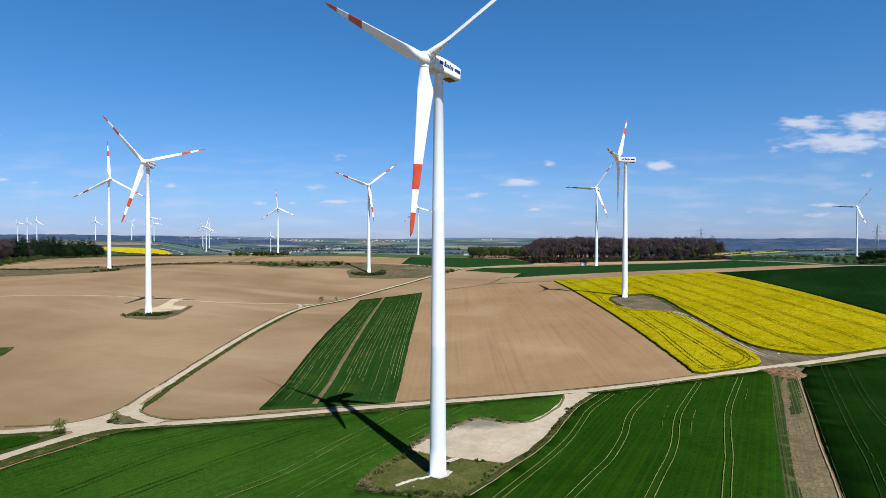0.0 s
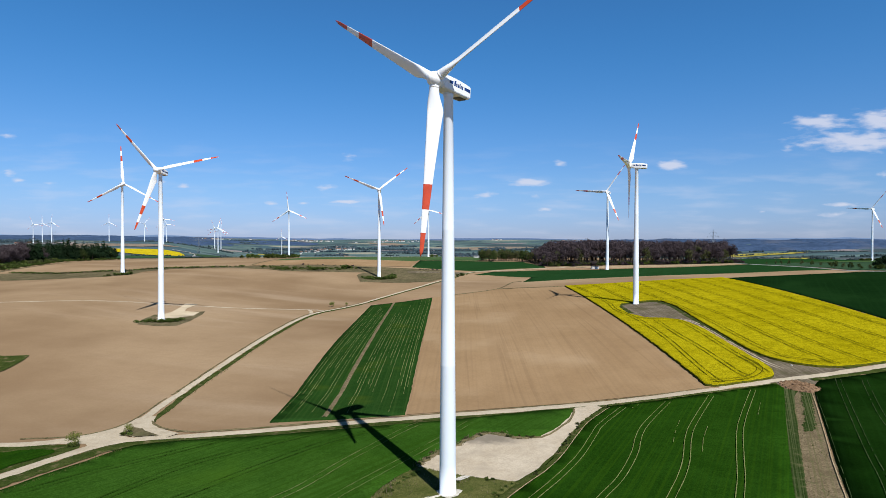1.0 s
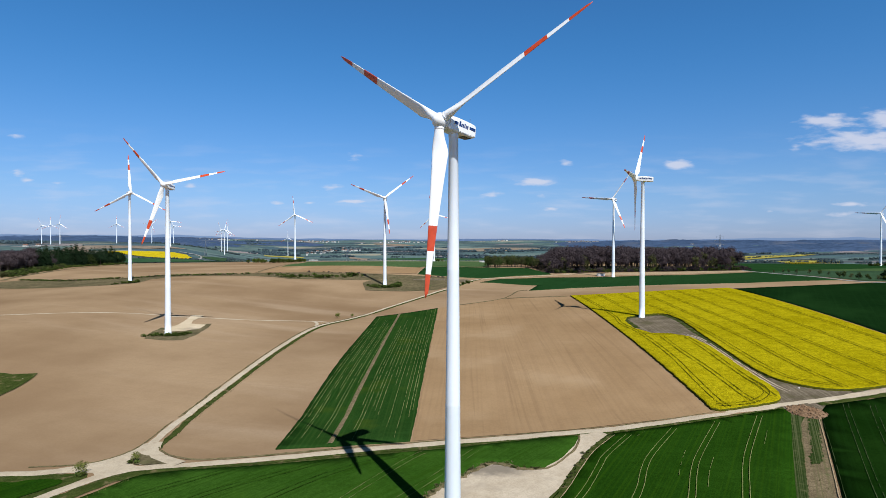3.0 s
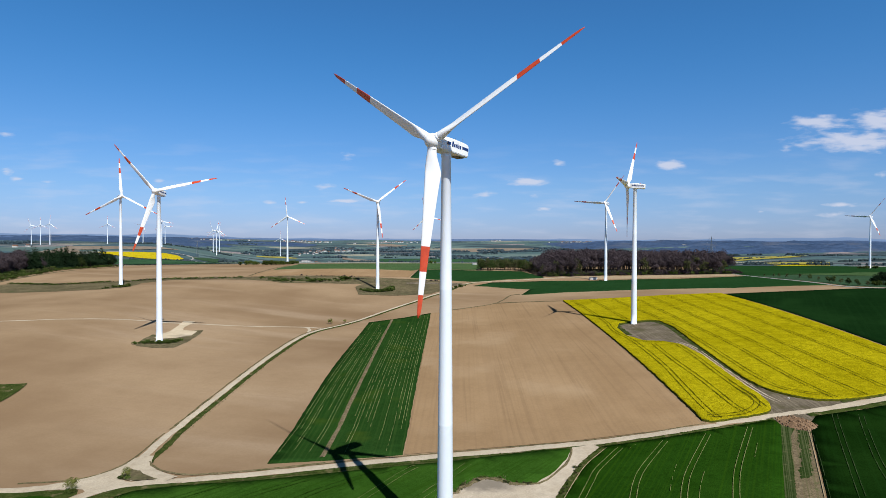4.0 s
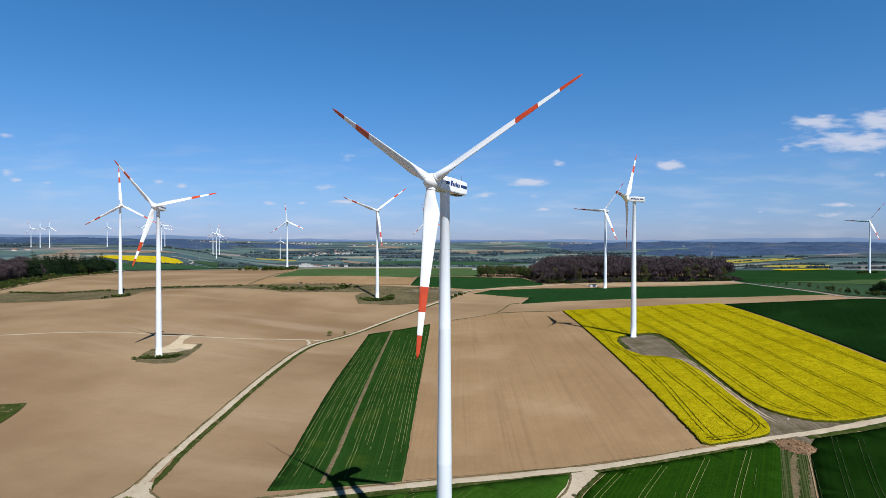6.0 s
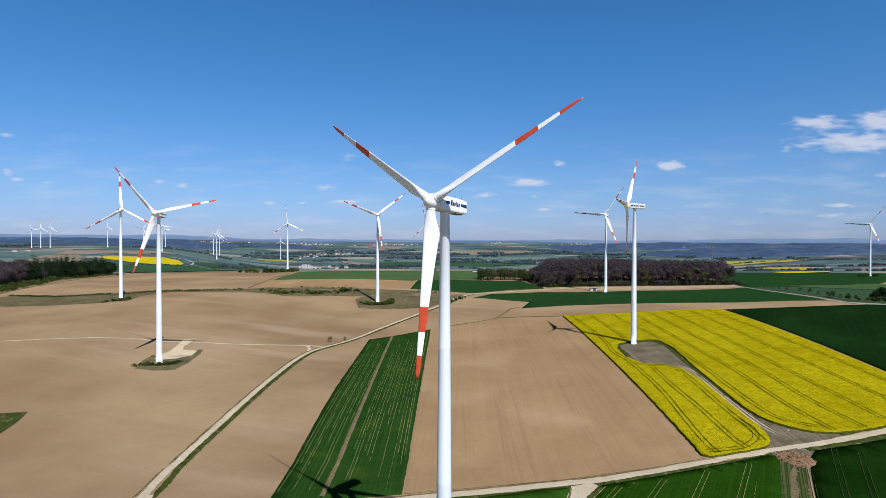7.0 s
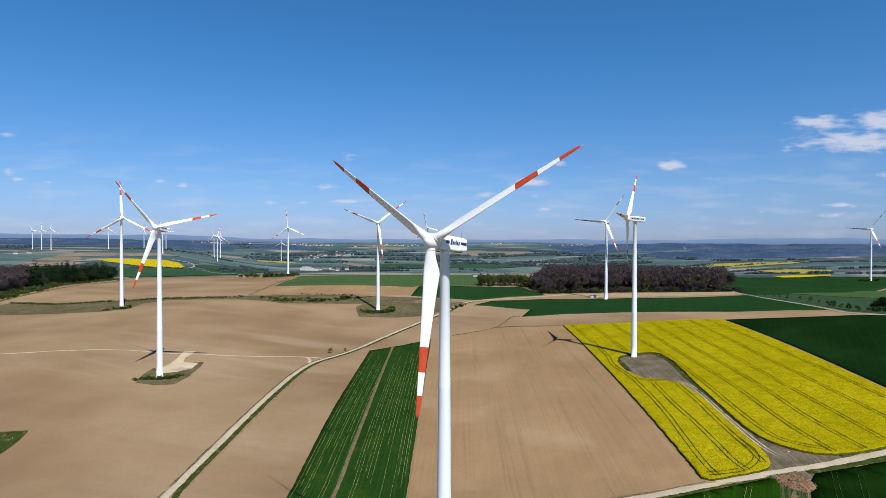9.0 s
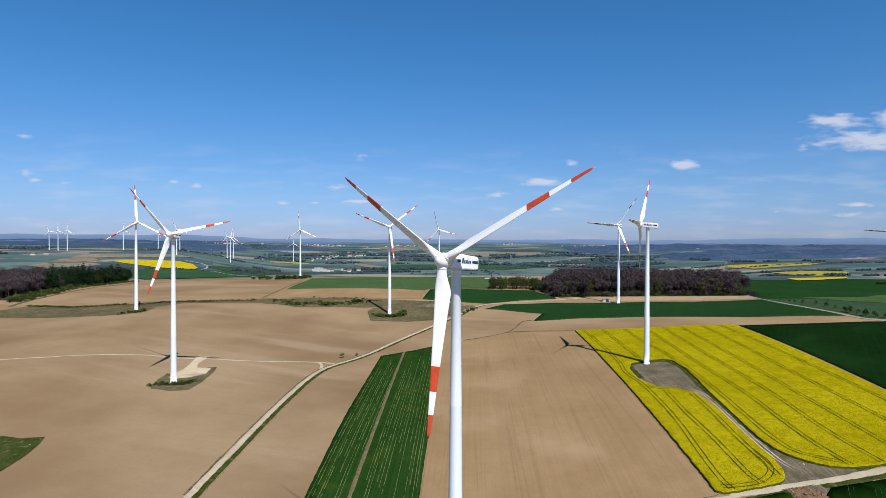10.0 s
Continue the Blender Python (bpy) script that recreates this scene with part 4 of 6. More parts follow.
# wheel ruts in the crops, a pair for each pass of the tractor
RUTS_RIGHT = [[(5, 98), (13, 110.6), (19.5, 120.8), (25.8, 132.3), (31.7, 145.9), (35.2, 153.7), (44.9, 169)],
              [(17, 97), (25.5, 110.4), (31.6, 119.9), (37.9, 132.9), (42.3, 144.6), (47.2, 154.6), (59.1, 174)],
              [(30, 95), (38.2, 110.1), (43.4, 119.5), (47.7, 128.5), (53.1, 142), (58.7, 153.5), (73.6, 179.4)],
              [(43, 94), (50.5, 109.7), (54.8, 118.6), (60.4, 131.4), (67.1, 146.3), (73.7, 158.9), (88.6, 185)]]
for line in RUTS_RIGHT:
    for side in (-0.72, 0.72):
        ribbon("wheel_rut", line, 0.15, M_WHEEL_PALE, 0.52, "pale wheel rut", parent=field_right, step=1.5, rag=0.03, across=1, offset=side)
for line in ([(48.5, 139.1), (52.4, 148.4), (56, 156)], [(53, 133.4), (57, 142.7), (61.2, 151)], [(78, 160), (84, 171)], [(47, 168), (50, 171.6)]):
    ribbon("wheel_rut", line, 0.10, M_WHEEL_PALE, 0.5, "short pale gap in the cereal", parent=field_right, step=1.2, rag=0.03, across=1, gaps=0.2)
for line, pale in (([(-84, 82), (-72.4, 105), (-61.6, 128), (-46, 143), (-36.4, 151)], 0), ([(-73, 83), (-59.4, 105), (-46.8, 125), (-33.9, 142.8), (-18, 155.5)], 0), ([(-88.6, 112.4), (-79.6, 124.5), (-67.5, 137.3), (-59.5, 145.5)], 0),
                   ([(-28.8, 104.1), (-22.9, 115.2), (-14.5, 129.5), (-6.7, 142.8), (1.5, 158)], 1), ([(-45, 100), (-33.9, 114.4), (-26.1, 131.4), (-15.5, 152.1), (-12, 156.6)], 1)):
    for side in (-0.95, 0.95):
        ribbon("wheel_rut", line, 0.17 if not pale else 0.10, M_WHEEL_PALE if pale else M_WHEEL_DARK, 0.5, "pale wheel rut" if pale else "dark wheel rut", parent=field_left, step=2, rag=0.06, across=1, offset=side,
               gaps=0.0)
for line in ([(68, 92), (80, 114.6), (89.6, 134.6), (105.3, 165.9), (120.1, 195)], [(95, 128), (106, 152.6), (113.8, 168), (127.8, 194)]):
    for side in (-0.7, 0.7):
        ribbon("wheel_rut", line, 0.13, M_WHEEL_THIN, 0.5, "thin pale wheel rut", parent=field_far_right, step=2, rag=0.04, across=1, offset=side, gaps=0.06)
ribbon("wheel_rut", [(63, 95), (70.1, 109.2), (77.4, 124.2), (87.7, 145.2), (97.9, 166.3), (103, 177)], 0.13, M_WHEEL_THIN, 0.5, "thin pale wheel rut", parent=field_far_right, step=2, rag=0.04, across=1, gaps=0.1)
rows_rng = random.Random(4)
for k in range(26):
    f = 0.03 + 0.94 * (k + rows_rng.uniform(-0.3, 0.3)) / 25
    if 0.37 < f < 0.46:
        continue
    a, b = (-53.6 + 36.6 * f, 160.4 + 5.6 * f), (-62 + 38 * f, 388 + 32 * f)
    lo, hi = rows_rng.uniform(0.0, 0.3), rows_rng.uniform(0.6, 1.0)
    row = [(a[0] + (b[0] - a[0]) * u, a[1] + (b[1] - a[1]) * u) for u in (lo, (lo + hi) / 2, hi)]
    ribbon("wheel_rut", row, 0.13, M_WHEEL_PALE, 0.44, "broken pale gap between cereal rows", parent=strip_field, step=3, rag=0.05, across=1, gaps=rows_rng.uniform(0.02, 0.14))
ribbon("wheel_rut", [(-39.5, 164), (-42.5, 250), (-46, 330), (-48.6, 397)], 1.7, M_STUBBLE, 0.46, "bare dry stripe through the cereal", parent=strip_field, step=4, rag=0.12)


def rape_rut(line):
    for side in (-0.9, 0.9):
        ribbon("wheel_rut", line, 0.26, M_RAPE_RUT, 1.04, "dark wheel rut in the bloom", parent=rape, step=3, rag=0.08, across=1, offset=side)


for line in ([(82.4, 192.6), (81.4, 199), (81.6, 210), (82.4, 225), (84, 254), (83.6, 296), (80.7, 322), (82.4, 346), (82, 400), (80.5, 450)],
             [(94, 447), (94.5, 400), (95.4, 351)],
             [(109.5, 445), (110, 400), (113, 362), (114.4, 330), (114.2, 286), (113.4, 256), (113.2, 236), (114.6, 221.3), (116.6, 217.6), (122.1, 213.1), (127.9, 209.9)],
             [(124, 444), (123.4, 400), (123, 340), (125.4, 280), (125.1, 246.5), (125.7, 226.8), (127.5, 212.5), (128.4, 208.4)],
             [(136.7, 440), (134.4, 367), (136.6, 280), (136.2, 246), (137.2, 228.9), (138.9, 215.3), (139.8, 210.2)],
             [(148.2, 441), (147.2, 360), (147.8, 283), (151.3, 217)],
             [(163.6, 439), (161.6, 324), (165.2, 241), (166.4, 219)],
             [(175.4, 437), (176.4, 340), (179.5, 262), (180.6, 224)],
             [(91.1, 287), (90.6, 260), (91.4, 235), (91.6, 215), (91.8, 202), (93.2, 196)],
             [(101.4, 283), (101.4, 260), (100.7, 239), (100.7, 221), (101.6, 211), (99.8, 204), (94.5, 198.2), (88.7, 195.4), (79.6, 194)],
             [(100.6, 222), (100.9, 209), (100.8, 201)],
             [(84.4, 296), (90.4, 291.6), (97, 290.4), (102.4, 283)]):
    rape_rut(line)


# ---- wind turbines ----
def ring(bm, r, z, n, cx=0.0, cy=0.0):
    return [bm.verts.new((cx + r * math.cos(2 * math.pi * i / n), cy + r * math.sin(2 * math.pi * i / n), z)) for i in range(n)]


def lathe(profile, n, mat, name, cap=True):
    bm = bmesh.new()
    rows = [ring(bm, r, z, n) for r, z in profile]
    for a, b in zip(rows, rows[1:]):
        for i in range(n):
            bm.faces.new((a[i], a[(i + 1) % n], b[(i + 1) % n], b[i]))
    if cap:
        bm.faces.new(rows[0][::-1])
        bm.faces.new(rows[-1])
    return mesh_of(bm, mat, smooth=True, name=name)


HUB_H, TIP, HUB_Y = 78.6, 33.0, -4.3


def blade_section(r):
    """Chord, thickness, twist in degrees and how round the section is, at the radius r."""
    root = 1 - ease(r, 1.4, 6.4)
    chord = 1.75 * root + (1 - root) * (3.1 - 2.45 * min(max((r - 6.0) / (TIP - 6.0), 0), 1) ** 0.82)
    if r > 31.6:
        chord *= max(0.12, 1 - ((r - 31.6) / (TIP - 31.6)) ** 2 * 0.88)
    thick = 1.75 * root + (1 - root) * (0.78 - 0.66 * min((r - 4) / 26, 1) ** 0.6 if r > 4 else 0.78)
    return chord, max(thick, 0.05), 29 + 14 * (1 - ease(r, 2, 27)), root


def blade_part(name, spans, mat, caps):
    bm = bmesh.new()
    n = 18
    for r0, r1 in spans:
        k = max(2, int((r1 - r0) / 0.8))
        rows = []
        for s in range(k + 1):
            r = r0 + (r1 - r0) * s / k
            c, t, tw, root = blade_section(r)
            row = []
            ct, st = math.cos(radians(tw)), math.sin(radians(tw))
            for i in range(n):
                a = 2 * math.pi * i / n
                u = 0.5 * math.cos(a)
                v = 0.5 * math.sin(a) * (root + (1 - root) * (0.35 + 0.65 * (0.5 + u) ** 0.5 if u > -0.5 else 0.35))
                px = u * c + (1 - root) * -0.18 * c
                py = v * t
                row.append(bm.verts.new((px * ct + py * st, -px * st + py * ct, r)))
            rows.append(row)
        for a, b in zip(rows, rows[1:]):
            for i in range(n):
                bm.faces.new((a[i], a[(i + 1) % n], b[(i + 1) % n], b[i]))
        if caps:
            bm.faces.new(rows[-1])
    return mesh_of(bm, mat, smooth=True, name=name)


def nacelle_mesh():
    bm = bmesh.new()
    # sections from the rotor to the tail: along, half width, underside, roof
    secs = [(-3.1, 0.95, -1.0, 1.0), (-2.6, 1.3, -1.25, 1.25), (-1.2, 1.5, -1.4, 1.42), (1.0, 1.55, -1.42, 1.46), (3.9, 1.52, -1.38, 1.42), (5.35, 1.46, -1.26, 1.34), (5.6, 1.38, -1.14, 1.24)]
    rows = []
    for y, w, lo, hi in secs:
        c = 0.24
        pts = [(-w + c, lo), (w - c, lo), (w, lo + c), (w, hi - c * 1.3), (w - c * 1.3, hi), (-w + c * 1.3, hi), (-w, hi - c * 1.3), (-w, lo + c)]
        rows.append([bm.verts.new((x, y, z)) for x, z in pts])
    for a, b in zip(rows, rows[1:]):
        for i in range(8):
            bm.faces.new((a[i], b[i], b[(i + 1) % 8], a[(i + 1) % 8]))
    bm.faces.new(rows[0])
    bm.faces.new(rows[-1][::-1])
    bmesh.ops.recalc_face_normals(bm, faces=bm.faces)
    bmesh.ops.bevel(bm, geom=bm.edges[:], offset=0.07, segments=2, affect="EDGES")
    return mesh_of(bm, M_WHITE, name="nacelle")


def slab(x0, x1, y0, y1, z0, z1, mat, name, bevel=0.0, skew=0.0):
    bm = bmesh.new()
    bmesh.ops.create_cube(bm, size=1)
    for v in bm.verts:
        v.co = ((x0 + x1) / 2 + v.co.x * (x1 - x0), (y0 + y1) / 2 + v.co.y * (y1 - y0), (z0 + z1) / 2 + v.co.z * (z1 - z0))
        v.co.y += skew * (v.co.z - z0)
    if bevel:
        bmesh.ops.bevel(bm, geom=bm.edges[:], offset=bevel, segments=2, affect="EDGES")
    return mesh_of(bm, mat, name=name)


TOWER = lathe([(1.70, -0.6), (1.70, 0.25), (1.62, 0.27), (1.58, 6), (1.42, 24.9), (1.428, 25.0), (1.428, 25.16), (1.418, 25.25), (1.16, 50.9), (1.168, 51.0), (1.168, 51.16), (1.155, 51.25), (0.90, 76.4), (0.98, 76.5), (0.98, 77.3)],
              40, M_TOWER, "tower")
TOWER_DOOR = slab(-0.45, 0.45, 1.50, 1.66, 1.0, 3.1, M_STEEL, "door", 0.04)
NACELLE = nacelle_mesh()
SPINNER = lathe([(1.35, -0.35), (1.5, 0.3), (1.54, 0.9), (1.47, 1.5), (1.24, 2.1), (0.88, 2.55), (0.46, 2.84), (0.05, 2.95)], 32, M_WHITE, "spinner")
COLLAR = lathe([(0.93, 1.0), (0.93, 1.6), (0.90, 1.66)], 24, M_WHITE, "blade_collar")
BLADE = blade_part("blade", [(1.2, 19.6), (24.3, 28.6)], M_WHITE, False)
BAND = blade_part("red_band", [(19.6, 24.3)], M_RED, False)
TIPBAND = blade_part("red_band", [(28.6, TIP)], M_RED, True)
STRIPES = [slab(s * 1.5 - 0.05, s * 1.5 + 0.05, y0, y1, -0.05, 0.5, M_NAVY, "stripe") for s in (-1, 1) for y0, y1 in ((-1.6, -0.55), (3.2, 5.2))]
BARS = [slab(s * 1.535 - 0.03, s * 1.535 + 0.03, y0, y0 + w, -0.2, z1, M_NAVY, "logo_bar", skew=0.18) for s in (-1, 1)
        for y0, w, z1 in ((-0.3, 0.5, 0.8), (0.34, 0.4, 0.45), (0.86, 0.4, 0.45), (1.38, 0.26, 0.7), (1.76, 0.4, 0.45), (2.28, 0.4, 0.45))]
VENT = slab(-0.8, 0.8, 2.6, 4.9, -1.48, -1.28, M_VENT, "vent", 0.03)
MAST = slab(-0.025, 0.025, 4.2, 4.25, 1.2, 2.5, M_STEEL, "sensor_mast")
HATCH = slab(-0.7, 0.7, 0.3, 2.0, 1.42, 1.56, M_WHITE, "roof_hatch", 0.04)
LAMP = lathe([(0.16, 0), (0.18, 0.25), (0.10, 0.42)], 12, M_RED, "warning_lamp")


def turbine(x, y, yaw, spin, label, detailed=True):
    t = thing("wind_turbine", label, "wind turbine", "wind turbines of the farm", pose(x, y, land(x, y), 0, 0, -yaw))
    part("tower", TOWER, t)
    if detailed:
        part("door", TOWER_DOOR, t, None, "grey steel door")
    head = pose(0, 0, HUB_H, -5, 0, 0)
    n = part("nacelle", NACELLE, t, head)
    if detailed:
        for me in STRIPES:
            part("stripe", me, n, None, "navy blue stripe")
        for me in BARS:
            part("logo_bar", me, n, None, "navy blue slanted bar")
        part("vent", VENT, n, None, "dark metal vent")
        for dx in (-0.8, 0.7):
            part("sensor_mast", MAST, n, pose(dx, 0.3 * dx, 0), "thin steel mast")
        part("roof_hatch", HATCH, n)
        part("warning_lamp", LAMP, n, pose(0, 2.8, 1.38), "red warning lamp")
    hub = head @ pose(0, HUB_Y, 0)
    part("spinner", SPINNER, t, hub @ pose(0, 1.15, 0, 90, 0, 0))
    for k in range(3):
        m = hub @ pose(0, 0, 0, 0, spin + 120 * k, 0)
        b = part("blade", BLADE, t, m, "white blade with red bands")
        part("red_band", BAND, b, None, "signal red band")
        part("red_band", TIPBAND, b, None, "signal red tip")
        part("blade_collar", COLLAR, b)
    return t


NEARLABEL = "white wind turbine with red-banded blades on the"
turbine(-3.2, 113.5, 34, 62, NEARLABEL + " weedy grass patch")
turbine(-160.2, 304.3, -2, 78, NEARLABEL + " brown field")
turbine(96.9, 341, 115, 87, NEARLABEL + " rapeseed pad")
turbine(-299, 503, -44, 118, NEARLABEL + " rough grass balk")
turbine(-78.9, 532.8, -6, 52, NEARLABEL + " shrubby pad")
turbine(143, 606, 33, 35, NEARLABEL + " bare headland")
FARLABEL = "distant white wind turbine with red-banded blades"
for x, y, yaw, spin in ((-302, 995, -10, 114), (-64, 995, 10, 105), (617, 925, 48, 34), (-1810, 2400, -30, 100), (-1697, 2300, -40, 0), (-1586, 2200, -22, 5), (-1423, 2300, -34, 0), (-1334, 2400, -20, 40),
                        (-941, 1800, -30, 97), (-1241, 2400, -25, 97), (-909, 2100, -12, 100), (-790, 1850, -28, 15), (-886, 2100, -20, 5), (-822, 2600, -14, 0)):
    turbine(x, y, yaw, spin, FARLABEL, detailed=y < 1000)

# white gravel apron and steps of path at the nearest foot
drape("gravel_apron", [(-2.9 + (2.35 + 0.35 * math.sin(a * 5)) * math.cos(a), 113.7 + (2.35 + 0.35 * math.cos(a * 4)) * math.sin(a)) for a in [i * math.pi / 10 for i in range(20)]], M_WHITESTONE, 0.36,
      "white gravel ring around the tower's foot", "gravel", step=0.8, edge=0.6, rag=0.1)
ribbon("gravel_path", [(-11, 108.4), (-9, 110.2), (-7, 111.4), (-4.6, 112.6)], 0.95, M_WHITESTONE, 0.38, "narrow white gravel path to the tower", "path", step=0.6, rag=0.18)
drape("gravel_apron", [(-2.6, 119.4), (-0.4, 121.6), (1.4, 121.6), (0.6, 120.4), (-0.9, 119.2)], M_WHITESTONE, 0.4, "white concrete slab in the grass", "slab", step=0.8, edge=0.6)


# ---- trees and shrubs ----
def tube(verts, faces, a, b, ra, rb, n=5):
    a, b = Vector(a), Vector(b)
    d = (b - a).normalized()
    u = d.orthogonal().normalized()
    w = d.cross(u)
    k = len(verts)
    for c, r in ((a, ra), (b, rb)):
        for i in range(n):
            t = 2 * math.pi * i / n
            verts.append(tuple(c + (u * math.cos(t) + w * math.sin(t)) * r))
    for i in range(n):
        faces.append((k + i, k + (i + 1) % n, k + n + (i + 1) % n, k + n + i))


def flake(verts, faces, c, along, length, width, rng, facing=None):
    """One small leaf clump or twig fan: a bent pair of triangles. facing: the way it roughly faces."""
    d = Vector(along).normalized()
    loose = Vector((rng.uniform(-1, 1), rng.uniform(-1, 1), rng.uniform(-1, 1)))
    u = d.cross(loose if facing is None else Vector(facing) + loose * 0.55).normalized()
    c = Vector(c)
    k = len(verts)
    bend = d.cross(u) * rng.uniform(-0.3, 0.3) * width
    verts.extend((tuple(c - d * length / 2), tuple(c + u * width / 2 + bend), tuple(c + d * length / 2), tuple(c - u * width / 2 + bend)))
    faces.append((k, k + 1, k + 2, k + 3))


def broad_tree(seed, h, spread, n, leaf, twig, mat, name):
    """Trunk with limbs, and a crown of many clumps gathered on the limbs. Returns the two meshes."""
    rng = random.Random(seed)
    tv, tf, cv, cf = [], [], [], []
    top = Vector((rng.uniform(-0.4, 0.4), rng.uniform(-0.4, 0.4), h * 0.62))
    tube(tv, tf, (0, 0, -0.4), top * 0.5, h * 0.022, h * 0.017, 6)
    tube(tv, tf, top * 0.5, top, h * 0.017, h * 0.009, 6)
    blobs = []
    for i in range(9):
        f = rng.uniform(0.3, 1.0)
        a = i * 2.4 + rng.uniform(-0.5, 0.5)
        reach = spread * rng.uniform(0.45, 0.85) * (1.15 - 0.55 * f)
        end = top * f + Vector((math.cos(a) * reach, math.sin(a) * reach, h * rng.uniform(0.12, 0.26)))
        tube(tv, tf, top * f, end, h * 0.007, h * 0.002, 4)
        blobs.append((end, spread * rng.uniform(0.34, 0.52)))
    blobs.append((Vector((0, 0, h * 0.84)), spread * 0.5))
    blobs.append((Vector((0, 0, h * 0.60)), spread * 0.55))
    for i in range(n):
        c, r = blobs[rng.randrange(len(blobs))]
        d = Vector((rng.gauss(0, 1), rng.gauss(0, 1), rng.gauss(0.15, 0.9))).normalized()
        p = c + d * r * rng.uniform(0.55, 1.08)
        p.z = min(max(p.z, h * 0.14), h * 1.02)
        rise = Vector((rng.uniform(-0.5, 0.5), rng.uniform(-0.5, 0.5), 1.0))
        flake(cv, cf, p, rise - d * rise.dot(d) * 0.8, leaf * rng.uniform(0.7, 1.4) * twig, leaf * rng.uniform(0.6, 1.2), rng, d)
    return raw_mesh("trunk", tv, tf, M_BARK), raw_mesh("crown", cv, cf, mat)


def fir_tree(seed, h, mat, layers=14, wide=11):
    rng = random.Random(seed)
    tv, tf, cv, cf = [], [], [], []
    tube(tv, tf, (0, 0, -0.4), (0, 0, h * 0.95), h * 0.014, h * 0.002, 6)
    for i in range(layers):
        f = i / (layers - 1)
        z = h * (0.12 + 0.87 * f)
        r = h * 0.235 * (1 - f) ** 0.7 + 0.3
        k = wide if f < 0.6 else wide // 2 + 1
        for j in range(k):
            a = 2 * math.pi * (j + rng.uniform(-0.3, 0.3)) / k + i
            rr2 = r * rng.uniform(0.7, 1.2)
            d = Vector((math.cos(a), math.sin(a), rng.uniform(-0.75, -0.35)))
            flake(cv, cf, Vector((0, 0, z)) + d * rr2 * 0.55, d, rr2 * 1.25, rr2 * 0.62, rng, (math.cos(a) * 0.5, math.sin(a) * 0.5, 1.0))
    return raw_mesh("trunk", tv, tf, M_BARK), raw_mesh("crown", cv, cf, mat)


def shrub_mesh(seed, n, mat):
    """A shrub one metre high and 1.3 m wide."""
    rng = random.Random(seed)
    v, f = [], []
    for i in range(5):
        a = i * 1.3
        tube(v, f, (0, 0, -0.1), (0.35 * math.cos(a), 0.35 * math.sin(a), 0.65), 0.03, 0.012, 4)
    lumps = [(Vector((rng.uniform(-0.4, 0.4), rng.uniform(-0.4, 0.4), rng.uniform(0.3, 0.62))), rng.uniform(0.22, 0.40)) for _ in range(8)]
    for i in range(n):
        c, r = lumps[rng.randrange(8)]
        d = Vector((rng.gauss(0, 1), rng.gauss(0, 1), rng.gauss(0.2, 0.8))).normalized()
        p = c + d * r * rng.uniform(0.5, 1.1)
        p.z = max(p.z, 0.03)
        flake(v, f, p, d + Vector((0, 0, 0.4)), 0.20 * rng.uniform(0.6, 1.4), 0.15 * rng.uniform(0.6, 1.4), rng)
    return raw_mesh("shrub", v, f, mat)


BARE = [broad_tree(s, 21.5, 7.4, 1000, 0.66, 1.7, M_TWIG, "bare") for s in (1, 2, 3, 4, 5)]
BUDDING = [broad_tree(s, 18, 5.8, 800, 0.65, 1.3, M_TWIG_GREEN, "budding") for s in (11, 12, 13)]
GREEN = [broad_tree(s, 10, 4.4, 800, 0.56, 1.2, M_LEAF_DARK, "green") for s in (21, 22, 23)]
EVERGREEN = [broad_tree(s, 10, 5.2, 850, 0.70, 1.2, M_FIR, "evergreen") for s in (61, 62, 63)]
FIRS = [fir_tree(s, 18, M_FIR) for s in (31, 32, 33, 34)]
FIRS_BEHIND = [fir_tree(s, 18, M_FIR, 9, 7) for s in (35, 36, 37)]
SHRUBS = [shrub_mesh(s, 260, M_LEAF) for s in (41, 42, 43, 44)]
SHRUBS_DARK = [shrub_mesh(s, 170, M_TWIG_GREEN) for s in (49, 50)]
SHRUBS_LOW = [shrub_mesh(s, 110, M_LEAF) for s in (71, 72, 73)] + [shrub_mesh(74, 90, M_DRYGRASS)]
SHRUBS_DRY = [shrub_mesh(s, 150, M_TWIG) for s in (45, 46)]
SHRUBS_STRAW = [shrub_mesh(s, 240, M_DRYGRASS) for s in (47, 48)]


BULK = {}


def bulk(bucket, me, m):
    """Lay a mesh into one of the joined bodies of uncounted plants."""
    co = np.empty(len(me.vertices) * 3)
    me.vertices.foreach_get("co", co)
    mt = np.array(m)
    BULK.setdefault(bucket, []).append((co.reshape(-1, 3) @ mt[:3, :3].T + mt[:3, 3], [tuple(p.vertices) for p in me.polygons], me.materials[0]))


def bulk_done():
    for (name, label, category, _), pieces in BULK.items():
        verts, faces, slots, mats = [], [], [], []
        for co, fs, mat in pieces:
            if mat not in mats:
                mats.append(mat)
            k = len(verts)
            verts.extend(map(tuple, co))
            faces.extend(tuple(i + k for i in f) for f in fs)
            slots.extend([mats.index(mat)] * len(fs))
        tagged(new(name, raw_mesh(name, verts, faces, *mats, slots=slots)), label, category, kind="stuff")


